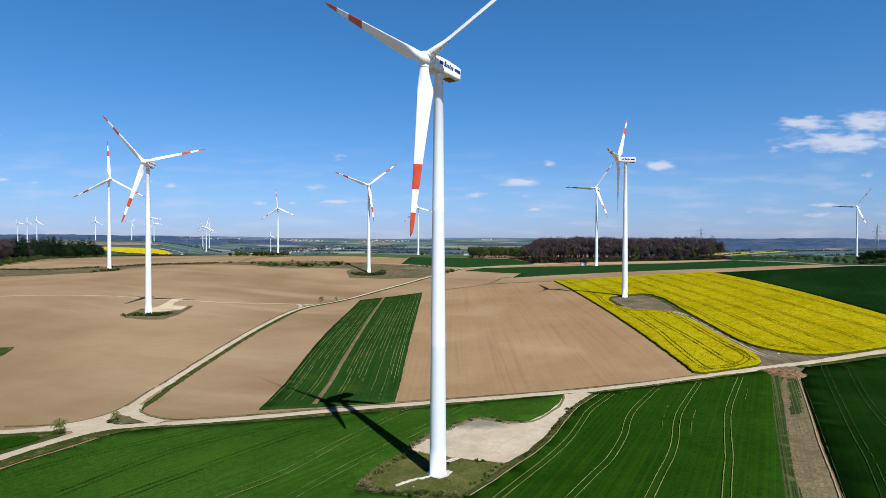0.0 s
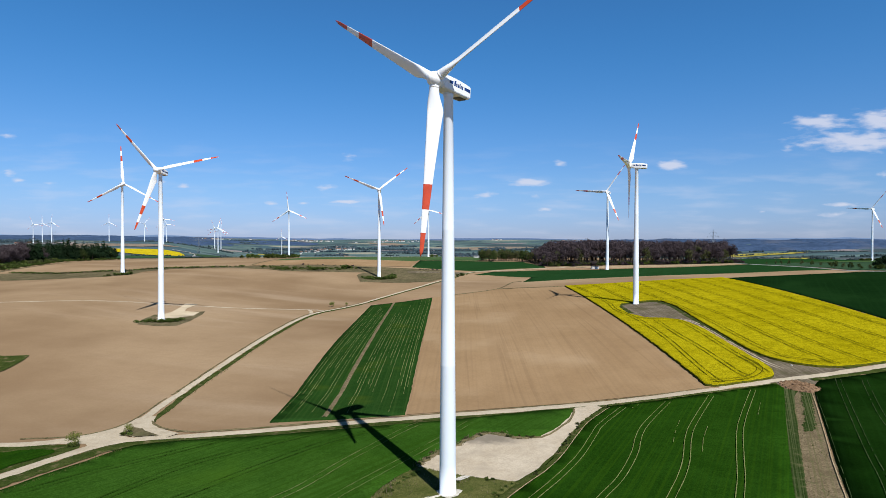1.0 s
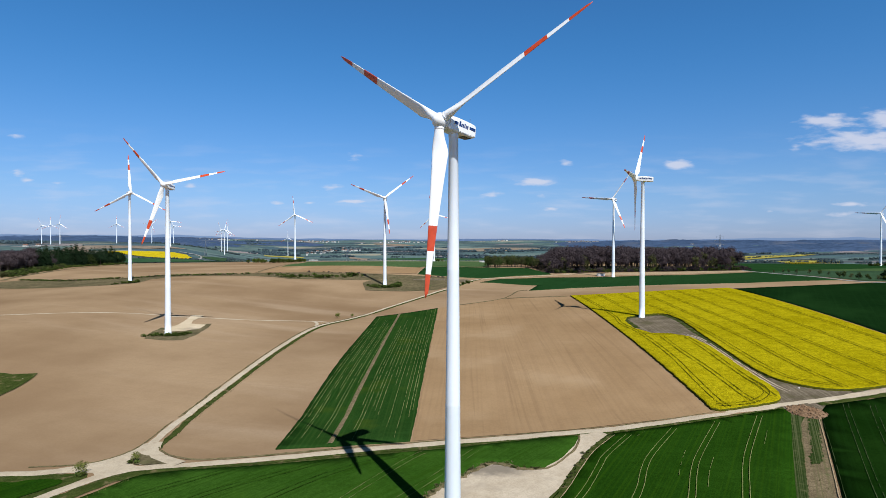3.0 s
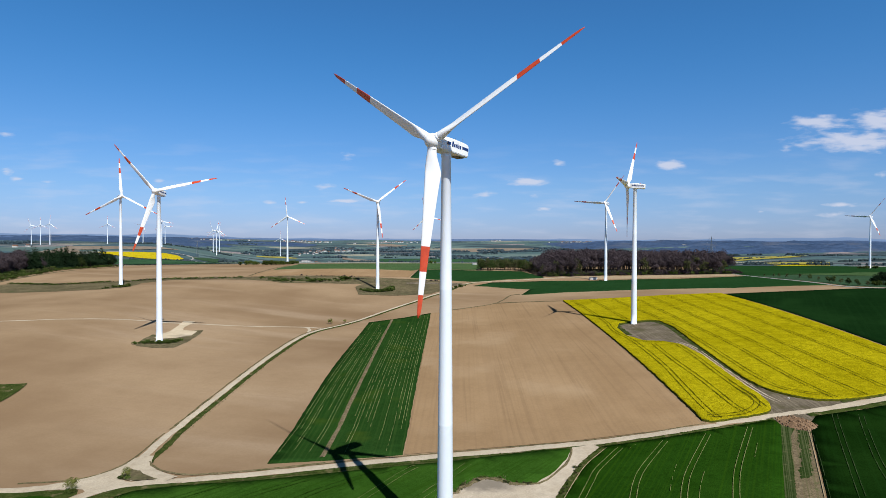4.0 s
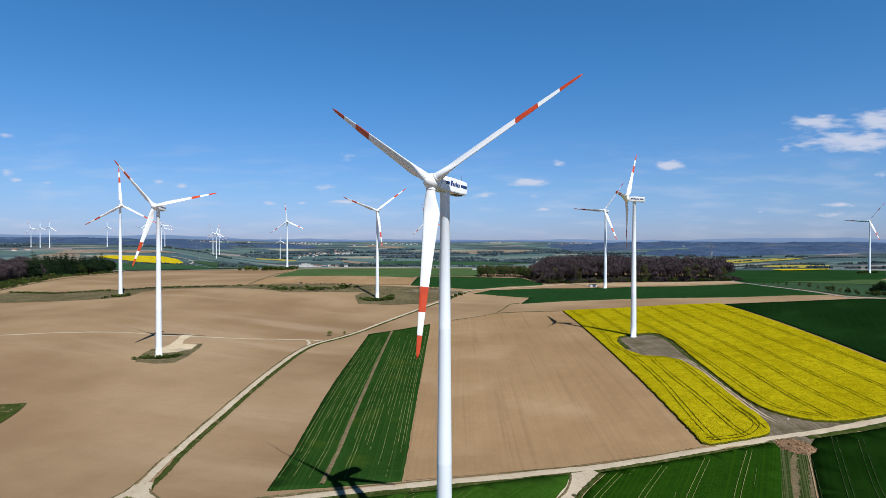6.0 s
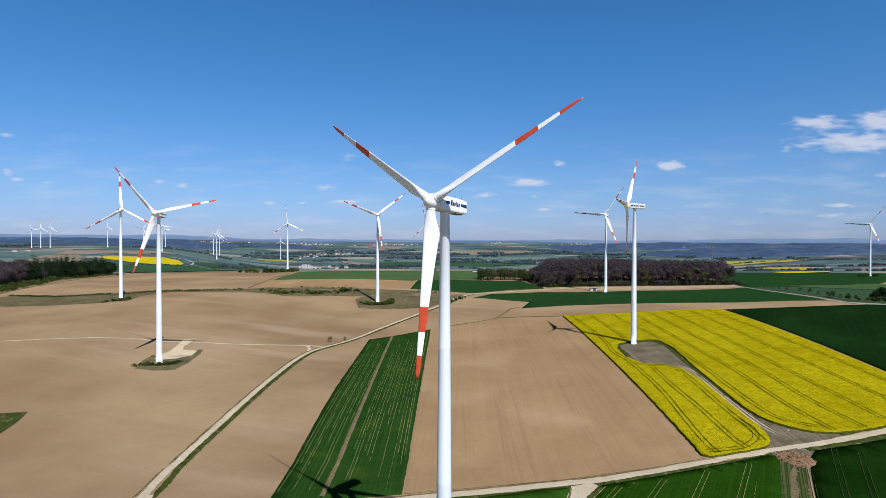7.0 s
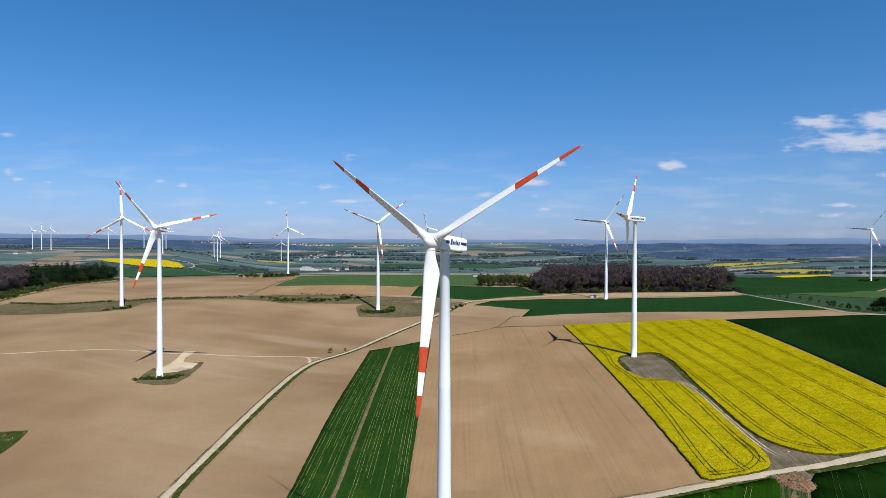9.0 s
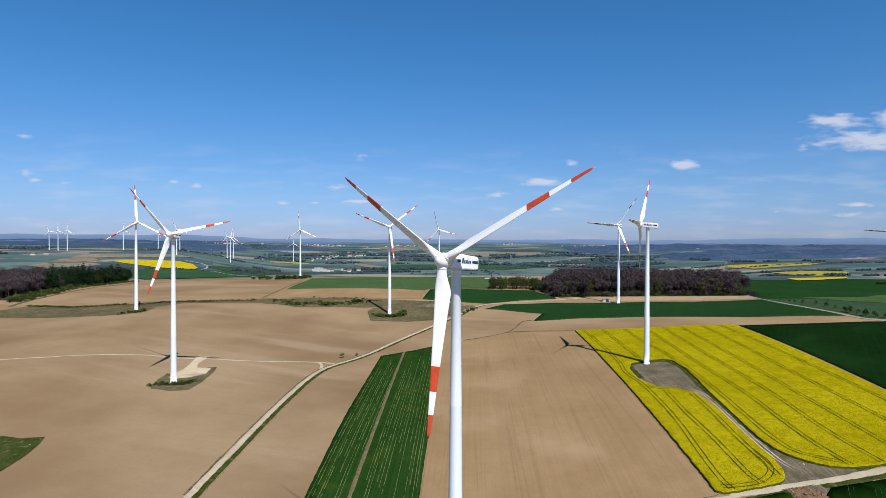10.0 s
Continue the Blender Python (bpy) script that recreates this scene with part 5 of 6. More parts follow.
def tree(kind, x, y, size, rng, name, label, category, group="", joined=None):
    trunk, crown = kind[rng.randrange(len(kind))]
    if joined:
        w = size * rng.uniform(0.9, 1.15)
        m = pose(x, y, land(x, y) - 0.1, 0, 0, rng.uniform(0, 360)) @ Matrix.Diagonal((w, w, size, 1))
        key = ("woodland", joined, "wood", rng.randrange(5))
        bulk(key, trunk, m)
        bulk(key, crown, m)
        return
    t = thing(name, label, category, group, pose(x, y, land(x, y) - 0.1, 0, 0, rng.uniform(0, 360)))
    w = size * rng.uniform(0.9, 1.15)
    sc = Matrix.Diagonal((w, w, size, 1))
    part("trunk", trunk, t, sc)
    part("crown", crown, t, sc)


def shrub(x, y, h, w, rng, label="rounded green shrub in the rough grass", group="shrubs in the grass", kinds=None):
    kinds = kinds or SHRUBS
    m = pose(x, y, land(x, y) + 0.05, 0, 0, rng.uniform(0, 360)) @ Matrix.Diagonal((w / 1.3, w / 1.3, h, 1))
    if h < 2.8 and y > 400 or h < 0.5:
        bulk(("undergrowth", "low tangled green shrubs and weeds", "shrubs", rng.randrange(4)), kinds[rng.randrange(len(kinds))], m)
        return
    ob = new("shrub", kinds[rng.randrange(len(kinds))])
    ob.matrix_basis = m
    tagged(ob, label, "shrub", group)


def fill(poly, gap, rng, jitter=0.35):
    x0, x1 = min(p[0] for p in poly), max(p[0] for p in poly)
    y0, y1 = min(p[1] for p in poly), max(p[1] for p in poly)
    out, row, y = [], 0, y0
    while y < y1:
        x = x0 + (row % 2) * gap / 2
        while x < x1:
            q = (x + rng.uniform(-jitter, jitter) * gap, y + rng.uniform(-jitter, jitter) * gap)
            if inside(*q, poly):
                out.append(q)
            x += gap
        y += gap * 0.87
        row += 1
    return out


rt = random.Random(77)
LITTER = "dark leaf litter on the wood's floor"
drape("woodland_floor", [(78, 666), (92, 652.5), (113, 658), (175, 660), (231, 648), (283, 642), (300, 662), (314, 720), (308, 772), (200, 774), (108, 770), (70, 730)], M_LITTER, 0.3, LITTER, "ground", step=12, rag=0.8)
drape("woodland_floor", [(-470, 584), (-478, 640), (-503, 716), (-498, 812), (-596, 985), (-760, 1000), (-740, 760), (-560, 586)], M_LITTER, 0.3, LITTER, "ground", step=14, rag=0.8)
WOOD = [(80, 668), (90, 655), (111, 662), (174, 664), (230, 652), (282, 646), (297, 664), (312, 720), (306, 770), (200, 772), (110, 768), (76, 728)]
for x, y in fill(WOOD, 9.3, rt):
    front = y < 672 + rt.uniform(-6, 6)
    dome = (0.62 + 0.38 * ease(x, 78, 112)) * (0.82 + 0.18 * ease(-x, -314, -298)) * (1.07 + 0.10 * noise.noise((x / 34, y / 34, 8)))
    if rt.random() < (0.14 if front else 0.04):
        tree(BUDDING, x, y, rt.uniform(0.8, 1.1) * dome, rt, "tree", "budding olive green tree in the broadleaf wood", "tree", "trees of the wood", None if y < 684 else "leafless brown broadleaf wood")
    else:
        tree(BARE, x, y, rt.uniform(0.9, 1.12) * (0.84 if front else 1.05) * dome, rt, "tree", "tall leafless purple-brown tree in the wood", "tree", "trees of the wood", None if y < 684 else "leafless brown broadleaf wood")
for i in range(64):
    f = i / 63
    x = 84 + 212 * f + rt.uniform(-2, 2)
    y = (660 if x < 200 else 660 - (x - 200) * 0.13) + rt.uniform(-3.5, 1.5)
    for k in range(5):
        kind = SHRUBS_DRY if rt.random() < 0.6 else SHRUBS_DARK
        s = rt.uniform(2.6, 7.0)
        bulk(("undergrowth", "low brown undergrowth along the wood's edge", "shrubs", 9), kind[rt.randrange(2)], pose(x + rt.uniform(-4, 4), y + 5 + rt.uniform(-3, 8), land(x, y), 0, 0, rt.uniform(0, 360)) @ Matrix.Diagonal((s, s, s, 1)))
    shrub(x, y, rt.uniform(2.2, 4.5), rt.uniform(4, 7), rt, "low olive shrub along the wood's edge", "shrubs along the wood", SHRUBS if rt.random() < 0.6 else SHRUBS_DRY)
for x, y in fill([(12, 706), (30, 704), (66, 706), (84, 680), (86, 720), (60, 740), (20, 730)], 5.5, rt):
    big = rt.random() < 0.3
    tree(GREEN if big else BUDDING, x, y, rt.uniform(0.9, 1.4) if big else rt.uniform(0.5, 0.8), rt, "tree", "green leafy hedge tree beside the wood", "tree", "trees of the hedge")

FIRWOOD = [(-478, 588), (-482, 640), (-508, 716), (-503, 812), (-545, 900), (-598, 980), (-740, 990), (-720, 760), (-560, 592)]
for x, y in fill(FIRWOOD, 7.6, rt):
    if x < -0.82 * y - 25:
        continue
    if x < -600 and rt.random() < 0.35:
        continue
    swell = 1.05 + 0.32 * noise.noise((x / 26, y / 40, 5)) - 0.25 * ease(y, 780, 900)
    brown = x < -0.765 * y + 14 * noise.noise((x / 30, y / 30, 2))
    if not brown and rt.random() < 0.26 or y > 770 and rt.random() < 0.5:
        tree(EVERGREEN if rt.random() < 0.6 else GREEN, x, y, rt.uniform(0.9, 1.7) * swell, rt, "tree", "dark green leafy tree at the mixed wood's edge", "tree", "broadleaf trees among firs", None if x > -535 else "dark mixed fir wood")
    elif not brown and rt.random() < 0.95:
        tree(FIRS if x > -535 else FIRS_BEHIND, x, y, rt.uniform(0.95, 1.5) * swell, rt, "fir_tree", "dark green fir in the mixed wood", "fir", "firs of the wood", None if x > -535 else "dark mixed fir wood")
    else:
        tree(BARE if rt.random() < 0.85 else BUDDING, x, y, rt.uniform(0.72, 1.0) * swell, rt, "tree", "leafless brown tree among the firs", "tree", "broadleaf trees among firs", None if x > -530 else "dark mixed fir wood")
for i in range(90):
    f = i / 89
    y = 575 + 250 * f
    x = (-464 - (y - 575) * 0.2 if y < 716 else -493) + rt.uniform(-6, 5)
    shrub(x, y, rt.uniform(1.6, 3.6), rt.uniform(4, 7), rt, "light green shrub along the fir wood", "shrubs along the firs")
    if y < 700:
        s = rt.uniform(4, 7)
        bulk(("undergrowth", "green undergrowth before the brown trees", "shrubs", 3), SHRUBS[rt.randrange(4)] if rt.random() < 0.6 else SHRUBS_DARK[rt.randrange(2)], pose(x - rt.uniform(6, 12), y, land(x, y), 0, 0, rt.uniform(0, 360)) @ Matrix.Diagonal((s * 1.3, s * 1.3, s, 1)))


def along(line, n, off, lo, hi, wide, label, group, kinds=None):
    pts = rounded(line, False, 1.0)
    for i in range(n):
        x, y = pts[rt.randrange(len(pts))]
        h = rt.uniform(lo, hi)
        shrub(x + rt.uniform(-off, off), y + rt.uniform(-off, off), h, h * rt.uniform(*wide), rt, label, group, kinds)


HEDGE = "low green shrub in the hedge on the balk"
along([(-436, 551), (-410, 547), (-386, 545), (-363, 551), (-340, 555)], 210, 2.4, 0.7, 2.1, (1.3, 2.4), HEDGE, "shrubs of the balk", SHRUBS_LOW)
along([(-322, 553), (-303, 562), (-267, 560), (-240, 561), (-218, 565)], 200, 2.6, 0.7, 2.0, (1.3, 2.4), HEDGE, "shrubs of the balk", SHRUBS_LOW)
along([(-192, 566), (-168, 549), (-157, 558), (-140, 556), (-122, 570), (-113, 579)], 170, 7.0, 0.5, 2.2, (1.3, 2.6), HEDGE, "shrubs of the balk", SHRUBS_LOW)
for x, y, h, w in ((-169, 547, 3.2, 7), (-161, 551, 3.6, 6), (-143, 553, 3.4, 13), (-137, 555, 3.6, 10), (-120, 571, 4.2, 11), (-115, 575, 3.4, 8), (-152, 565, 2.6, 6)):
    shrub(x, y, h, w, rt, "broad dense green shrub in dry grass", "shrubs of the balk")
along([(-170, 585), (-146, 590), (-110, 594)], 14, 2.0, 0.8, 2.0, (1.2, 2.0), HEDGE, "shrubs of the balk", SHRUBS_DRY)
along([(-50, 598), (-36, 606), (-18, 604)], 14, 2.0, 0.8, 1.8, (1.2, 2.0), HEDGE, "shrubs of the balk", SHRUBS_DRY)
FOOT = "dense green shrub around the turbine's foot"
along([(-90, 522), (-84, 518), (-76, 519), (-69, 526), (-66, 533), (-68, 540)], 58, 2.4, 1.8, 3.6, (1.2, 1.8), FOOT, "shrubs at the turbine")
along([(-167, 296), (-165, 301), (-160, 300.5), (-155, 302), (-152, 308)], 34, 1.6, 0.8, 2.1, (1.2, 1.9), FOOT, "shrubs at the turbine")
along([(-308, 490), (-304, 497), (-297, 499), (-294, 508)], 18, 2.0, 1.0, 2.8, (1.2, 1.9), FOOT, "shrubs at the turbine")
along([(-12, 552), (-9, 560), (-1, 577), (2, 585)], 9, 1.2, 1.2, 3.4, (1.1, 1.6), "small dark green shrub by the lane", "shrubs by the lane")
along([(-341, 888), (-322, 890), (-296, 893), (-284, 909), (-271, 924)], 34, 5, 4.5, 8.0, (1.1, 1.7), "big rounded green bush at the field's end", "bushes behind the brown field")
along([(592, 905), (604, 912), (618, 914)], 14, 4, 2.5, 5.0, (1.1, 1.7), "green bush around a far turbine's foot", "bushes behind the green field")
along([(-60, 985), (-52, 984)], 5, 2, 3.0, 5.5, (1.0, 1.5), "green bush around a far turbine's foot", "bushes behind the green field")
for x, y, s in ((279, 569, 0.35), (281, 556, 0.42), (281, 547, 0.5), (281, 534, 0.55), (285, 521, 0.55), (286, 508, 0.6), (284, 492, 0.45), (281, 475, 0.6), (280, 467, 0.75), (280, 457, 0.55), (281, 450, 0.7), (283, 443, 0.6), (287, 438, 0.5)):
    tree(BUDDING if s < 0.58 else GREEN, x + 4, y, s * (0.5 if s < 0.58 else 0.8), rt, "tree", "small sparse roadside tree in spring leaf", "tree", "trees along the lane")
for x, y, s in ((301, 445, 0.95), (304.5, 441, 1.1), (308, 447, 1.15), (311, 440, 1.2), (316, 445, 1.15), (321, 440, 1.1), (327, 445, 1.05), (333, 441, 1.0)):
    tree(EVERGREEN, x, y, s * 0.76, rt, "tree", "dense dark green tree by the lane", "tree", "dark trees by the lane")
along([(298, 440), (310, 436), (330, 436)], 14, 2, 2.0, 4.5, (1.1, 1.6), "dark green bush under the lane's trees", "bushes by the lane")

# two small trees in young leaf at the track junction, two more up the lane
YOUNG = [broad_tree(s, 4.4, 2.1, 1200, 0.19, 1.3, M_LEAF_YOUNG, "young") for s in (51, 52)]
for x, y, s in ((-87.2, 149.2, 0.66), (-95.6, 140.4, 0.80), (-86.6, 379, 0.85), (-78.6, 386, 0.5)):
    tree(YOUNG, x, y, s, rt, "tree", "small bushy tree in yellow-green spring leaf", "tree", "small trees by the track")
for x, y in ((-95.2, 139.9), (-96.2, 139.6), (-86.6, 148.6), (-88, 148.5)):
    shrub(x, y, 1.1, 1.8, rt, "low dark shrub under a young tree", "shrubs by the track", SHRUBS)


# ---- weeds and tufts (nobody could count them) ----
def tufts(name, spots, mat, lo, hi, label, blades=5, lift=0.2):
    v, f = [], []
    for x, y in spots:
        z = land(x, y) + lift
        for k in range(blades):
            a = rt.uniform(0, 6.28)
            h = rt.uniform(lo, hi)
            lean = h * rt.uniform(0.2, 0.7)
            w = h * rt.uniform(0.05, 0.13)
            n = len(v)
            dx, dy = math.cos(a), math.sin(a)
            v.extend(((x - dy * w, y + dx * w, z - 0.05), (x + dy * w, y - dx * w, z - 0.05), (x + dx * lean + dy * w * 0.4, y + dy * lean - dx * w * 0.4, z + h), (x + dx * lean * 0.8 - dy * w * 0.4, y + dy * lean * 0.8 + dx * w * 0.4, z + h * 0.9)))
            f.append((n, n + 1, n + 2, n + 3))
    tagged(new(name, raw_mesh(name, v, f, mat)), label, "grass", kind="stuff")


PATCH = [(-10.2, 127.4), (-13.8, 122), (-16.5, 116), (-17.9, 110.4), (-18.3, 108), (-15, 106.2), (-8.6, 104.4), (-1.8, 102), (1.2, 103.6), (5.8, 110.9), (10.6, 118), (5.1, 120.4), (-0.7, 122.5), (-4.3, 124.6)]
clear = lambda p: math.hypot(p[0] + 2.9, p[1] - 113.7) > 3.2 and not (-11.4 < p[0] < -4 and abs(p[1] - 108.4 - (p[0] + 11) * 0.66) < 0.7)
spots = [p for p in fill(PATCH, 0.36, rt, 0.6) if clear(p)]
tufts("grass_tufts", [p for p in spots if rt.random() < 0.62], M_TUFT, 0.06, 0.24, "short olive grass tufts around the turbine", 4)
dry = [p for p in spots if p[0] < -14 and rt.random() < 0.45 or p[1] < 106 and rt.random() < 0.35 or rt.random() < 0.03]
tufts("dry_grass", dry, M_DRYGRASS, 0.15, 0.45, "pale dry grass stalks at the patch's edge", 5)
along([(-10, 124), (-13, 119.5), (-15.5, 113), (-16.5, 109)], 30, 0.8, 0.35, 0.8, (1.0, 1.8), "small dark weed in the turbine's grass", "weeds in the grass")
along([(-17, 110), (-17, 108), (-15, 106.6)], 16, 0.8, 0.5, 1.1, (1.0, 1.6), "dry grey-brown brush at the patch's edge", "dry brush in the grass", SHRUBS_STRAW)
along([(-17, 107.6), (-12, 105.6), (-8, 104.8), (0, 103.4)], 44, 0.7, 0.5, 1.1, (1.0, 1.8), "small dark weed in the turbine's grass", "weeds in the grass")
along([(1, 120.6), (5, 119.8), (9.4, 118.2), (6, 112.5), (2.5, 107)], 18, 0.6, 0.3, 0.9, (0.9, 1.5), "small dark weed in the turbine's grass", "weeds in the grass")
along([(-10, 122), (-4, 120), (0, 117), (4, 115)], 12, 2.5, 0.2, 0.5, (1.0, 1.6), "small dark weed in the turbine's grass", "weeds in the grass")
for line, n in (([(-10, 128), (-7, 135), (-2.2, 140.6), (1.8, 146), (5.2, 149)], 46), ([(5.2, 149), (9, 148), (13, 145.6), (17, 145.6)], 16), ([(31, 157.5), (26, 146), (21, 134), (16.5, 125.5), (12, 118.6)], 22)):
    along(line, n, 0.7, 0.3, 0.85, (1.0, 1.8), "small dark weed on the pad's bank", "weeds on the bank", SHRUBS_DARK + SHRUBS)
bank = [(x + rt.uniform(-1.2, 1.2), y + rt.uniform(-1.2, 1.2)) for x, y in rounded([(-10.5, 127.5), (-7.2, 134.4), (-2.4, 140), (1.6, 145.6), (5.5, 149), (10, 148.4)], False, 0.15)]
tufts("dry_grass", bank, M_DRYGRASS, 0.12, 0.4, "pale dry weeds on the bank behind the pad", 4, 0.3)
verge = [(x + 3.4 + rt.uniform(-1.5, 1.5), y + rt.uniform(-1, 1)) for x, y in rounded(DIAG[2:9], False, 0.3)]
tufts("grass_tufts", verge, M_TUFT, 0.15, 0.45, "dark green grass tufts along the track", 4, 0.25)
weeds = [p for p in fill([(101.6, 192.4), (109, 188.5), (98.9, 170), (80.2, 132), (65, 101), (57.4, 101), (66.7, 122), (82.7, 154)], 0.85, rt, 0.6)]
tufts("dry_grass", weeds, M_DRYGRASS, 0.06, 0.2, "dry stubble stalks in the strip", 3, 0.08)
tufts("grass_tufts", [p for p in weeds if rt.random() < 0.06], M_TUFT, 0.15, 0.45, "green weeds in the stubble strip", 3, 0.1)
lane = [(x + 3.4 + rt.uniform(-0.8, 0.8), y - 1.5 + rt.uniform(-0.8, 0.8)) for x, y in rounded([(-98.5, 106), (-92.5, 121), (-89.4, 130), (-85.6, 138.6)], False, 0.2)]
tufts("grass_tufts", lane, M_TUFT, 0.12, 0.4, "dull green grass tufts below the track", 4, 0.25)


# ---- heap of broken clods at the head of the stubble strip ----
def clod_mesh(seed):
    rng = random.Random(seed)
    bm = bmesh.new()
    bmesh.ops.create_icosphere(bm, subdivisions=1, radius=0.5)
    for v in bm.verts:
        v.co *= rng.uniform(0.7, 1.25)
        v.co.z *= 0.7
    return mesh_of(bm, M_CLOD, name="clod")


CLODS = [clod_mesh(s) for s in range(6)]
heap = thing("rubble_heap", "low heap of brown broken clods and stones by the track", "heap", m=pose(104.5, 188.5, land(104.5, 188.5)))
hv, hf = [], []
for j in range(15):
    for i in range(15):
        x, y = -5.5 + 11 * i / 14, -6.5 + 13 * j / 14
        e = max(0.0, 1 - (x / 5.6) ** 2 - (y / 6.6) ** 2)
        gx, gy = 104.5 + x, 188.5 + y
        hv.append((x, y, land(gx, gy) - land(104.5, 188.5) + 0.05 + e ** 0.5 * (0.7 + 0.6 * noise.noise((x * 0.7, y * 0.7, 1))) - (0.3 if e == 0 else 0)))
hf = [(j * 15 + i, j * 15 + i + 1, (j + 1) * 15 + i + 1, (j + 1) * 15 + i) for j in range(14) for i in range(14)]
part("mound", raw_mesh("mound", hv, hf, M_SOIL_DARK, smooth=True), heap)
for i in range(170):
    a, r = rt.uniform(0, 6.28), rt.uniform(0, 1) ** 0.6
    x, y = 5.6 * r * math.cos(a), 6.6 * r * math.sin(a)
    s = rt.uniform(0.25, 0.85)
    z = land(104.5 + x, 188.5 + y) - land(104.5, 188.5) + max(0, 1 - r * r) ** 0.5 * 0.75 + 0.1
    part("clod", CLODS[i % 6], heap, pose(x, y, z, rt.uniform(0, 90), 0, rt.uniform(0, 360)) @ Matrix.Diagonal((s, s * rt.uniform(0.7, 1.2), s, 1)))
for x, y, s in ((113.7, 210.3, 0.9), (-7.5, 108, 0.35), (-172, 218, 0.6)):
    st = new("boundary_stone", raw_mesh("boundary_stone", [tuple(v.co) for v in CLODS[0].vertices], [tuple(p.vertices) for p in CLODS[0].polygons], M_WHITESTONE))
    st.matrix_basis = pose(x, y, land(x, y) + 0.2, 0, 0, 30) @ Matrix.Diagonal((s, s, s, 1))
    tagged(st, "single pale stone at the field's edge", "stone")


# ---- buildings ----
def house(x, y, w, d, h, turn, roof, label, rise=0.45, group="", windows=0):
    ob = thing("house", label, "house", group, pose(x, y, land(x, y), 0, 0, turn))
    part("wall", slab(-w / 2, w / 2, -d / 2, d / 2, -3, h, M_WALL, "wall"), ob)
    r, o = d * rise, 0.35
    v = [(-w / 2 - o, -d / 2 - o, h - 0.1), (w / 2 + o, -d / 2 - o, h - 0.1), (w / 2 + o, d / 2 + o, h - 0.1), (-w / 2 - o, d / 2 + o, h - 0.1), (-w / 2 - o, 0, h + r), (w / 2 + o, 0, h + r)]
    part("roof", raw_mesh("roof", v, [(0, 1, 5, 4), (2, 3, 4, 5), (0, 4, 3), (1, 2, 5), (3, 2, 1, 0)], roof), ob)
    for i in range(windows):
        cx = -w / 2 + w * (i + 0.5) / windows
        part("window", slab(cx - 0.7, cx + 0.7, -d / 2 - 0.04, -d / 2 + 0.05, h * 0.35, h * 0.75, M_PANE, "window"), ob)


house(134, 622, 7.5, 3.0, 2.6, 4, M_ROOF_GREY, "small white hut with a grey roof before the wood", 0.12)
house(28, 940, 9, 7, 4.5, 12, M_ROOF_GREY, "white farmhouse with a slate roof behind the meadow", windows=5)
house(16, 936, 9, 5, 2.6, 8, M_ROOF_GREY, "long low white farm shed behind the meadow", 0.25)
for x, y, w in ((66, 962, 7), (82, 955, 8), (108, 968, 8)):
    house(x, y, w, 6, 3.2, rt.uniform(-20, 20), M_ROOF if w < 15 else M_ROOF_GREY, "low farm building beside the wood", 0.3, "farm buildings", 3)
# works with white silo blocks, and the villages behind
for i, (w, h) in enumerate(((8, 9), (9, 13), (9, 14), (8, 13), (10, 10), (14, 6))):
    house(-536 + 9.5 * i + (4 if i > 4 else 0), 1905 + rt.uniform(-4, 4), w, 12, h, 0, M_ROOF_GREY, "white block of the works in the valley", 0.06, "white works buildings")
for i in range(9):
    house(-520 + 15 * i + rt.uniform(-7, 7), 1925 + rt.uniform(-20, 70), rt.uniform(8, 15), 8, rt.uniform(3, 5), rt.uniform(-30, 30), M_ROOF if i % 2 else M_ROOF_GREY, "low building in the valley village", 0.35, "village houses")


def village(cx, cy, rx, ry, n, lo, hi, label, group):
    for i in range(n):
        x, y = cx + rt.gauss(0, 0.5) * rx, cy + rt.gauss(0, 0.5) * ry
        house(x, y, rt.uniform(lo, hi), rt.uniform(7, 9), rt.uniform(4, 6.5), rt.uniform(-70, 70), M_ROOF if rt.random() < 0.35 else M_ROOF_GREY, label, 0.4, group)


for cx, cy, rx, ry, n in ((-740, 2800, 60, 120, 18), (-640, 3000, 110, 150, 30), (-700, 3300, 120, 120, 12)):
    village(cx, cy, rx, ry, n, 7, 12, "white house of the valley village", "valley village houses")
for cx, cy, rx, ry, n in ((780, 4230, 130, 130, 46), (-1050, 4080, 200, 120, 24), (-480, 4150, 160, 140, 20), (210, 4600, 60, 60, 7), (1350, 3650, 40, 30, 5), (-1700, 3950, 200, 100, 14)):
    village(cx, cy, rx, ry, n, 9, 15, "white house of a far hillside town", "far hillside houses")
for x, y in ((-1585, 1800), (-1560, 1830), (-1300, 1660), (-1285, 1690)):
    house(x, y, 13, 8, 4, rt.uniform(-30, 30), M_ROOF, "low farm building beyond the yellow field", 0.4, "far farm buildings")


bulk_done()


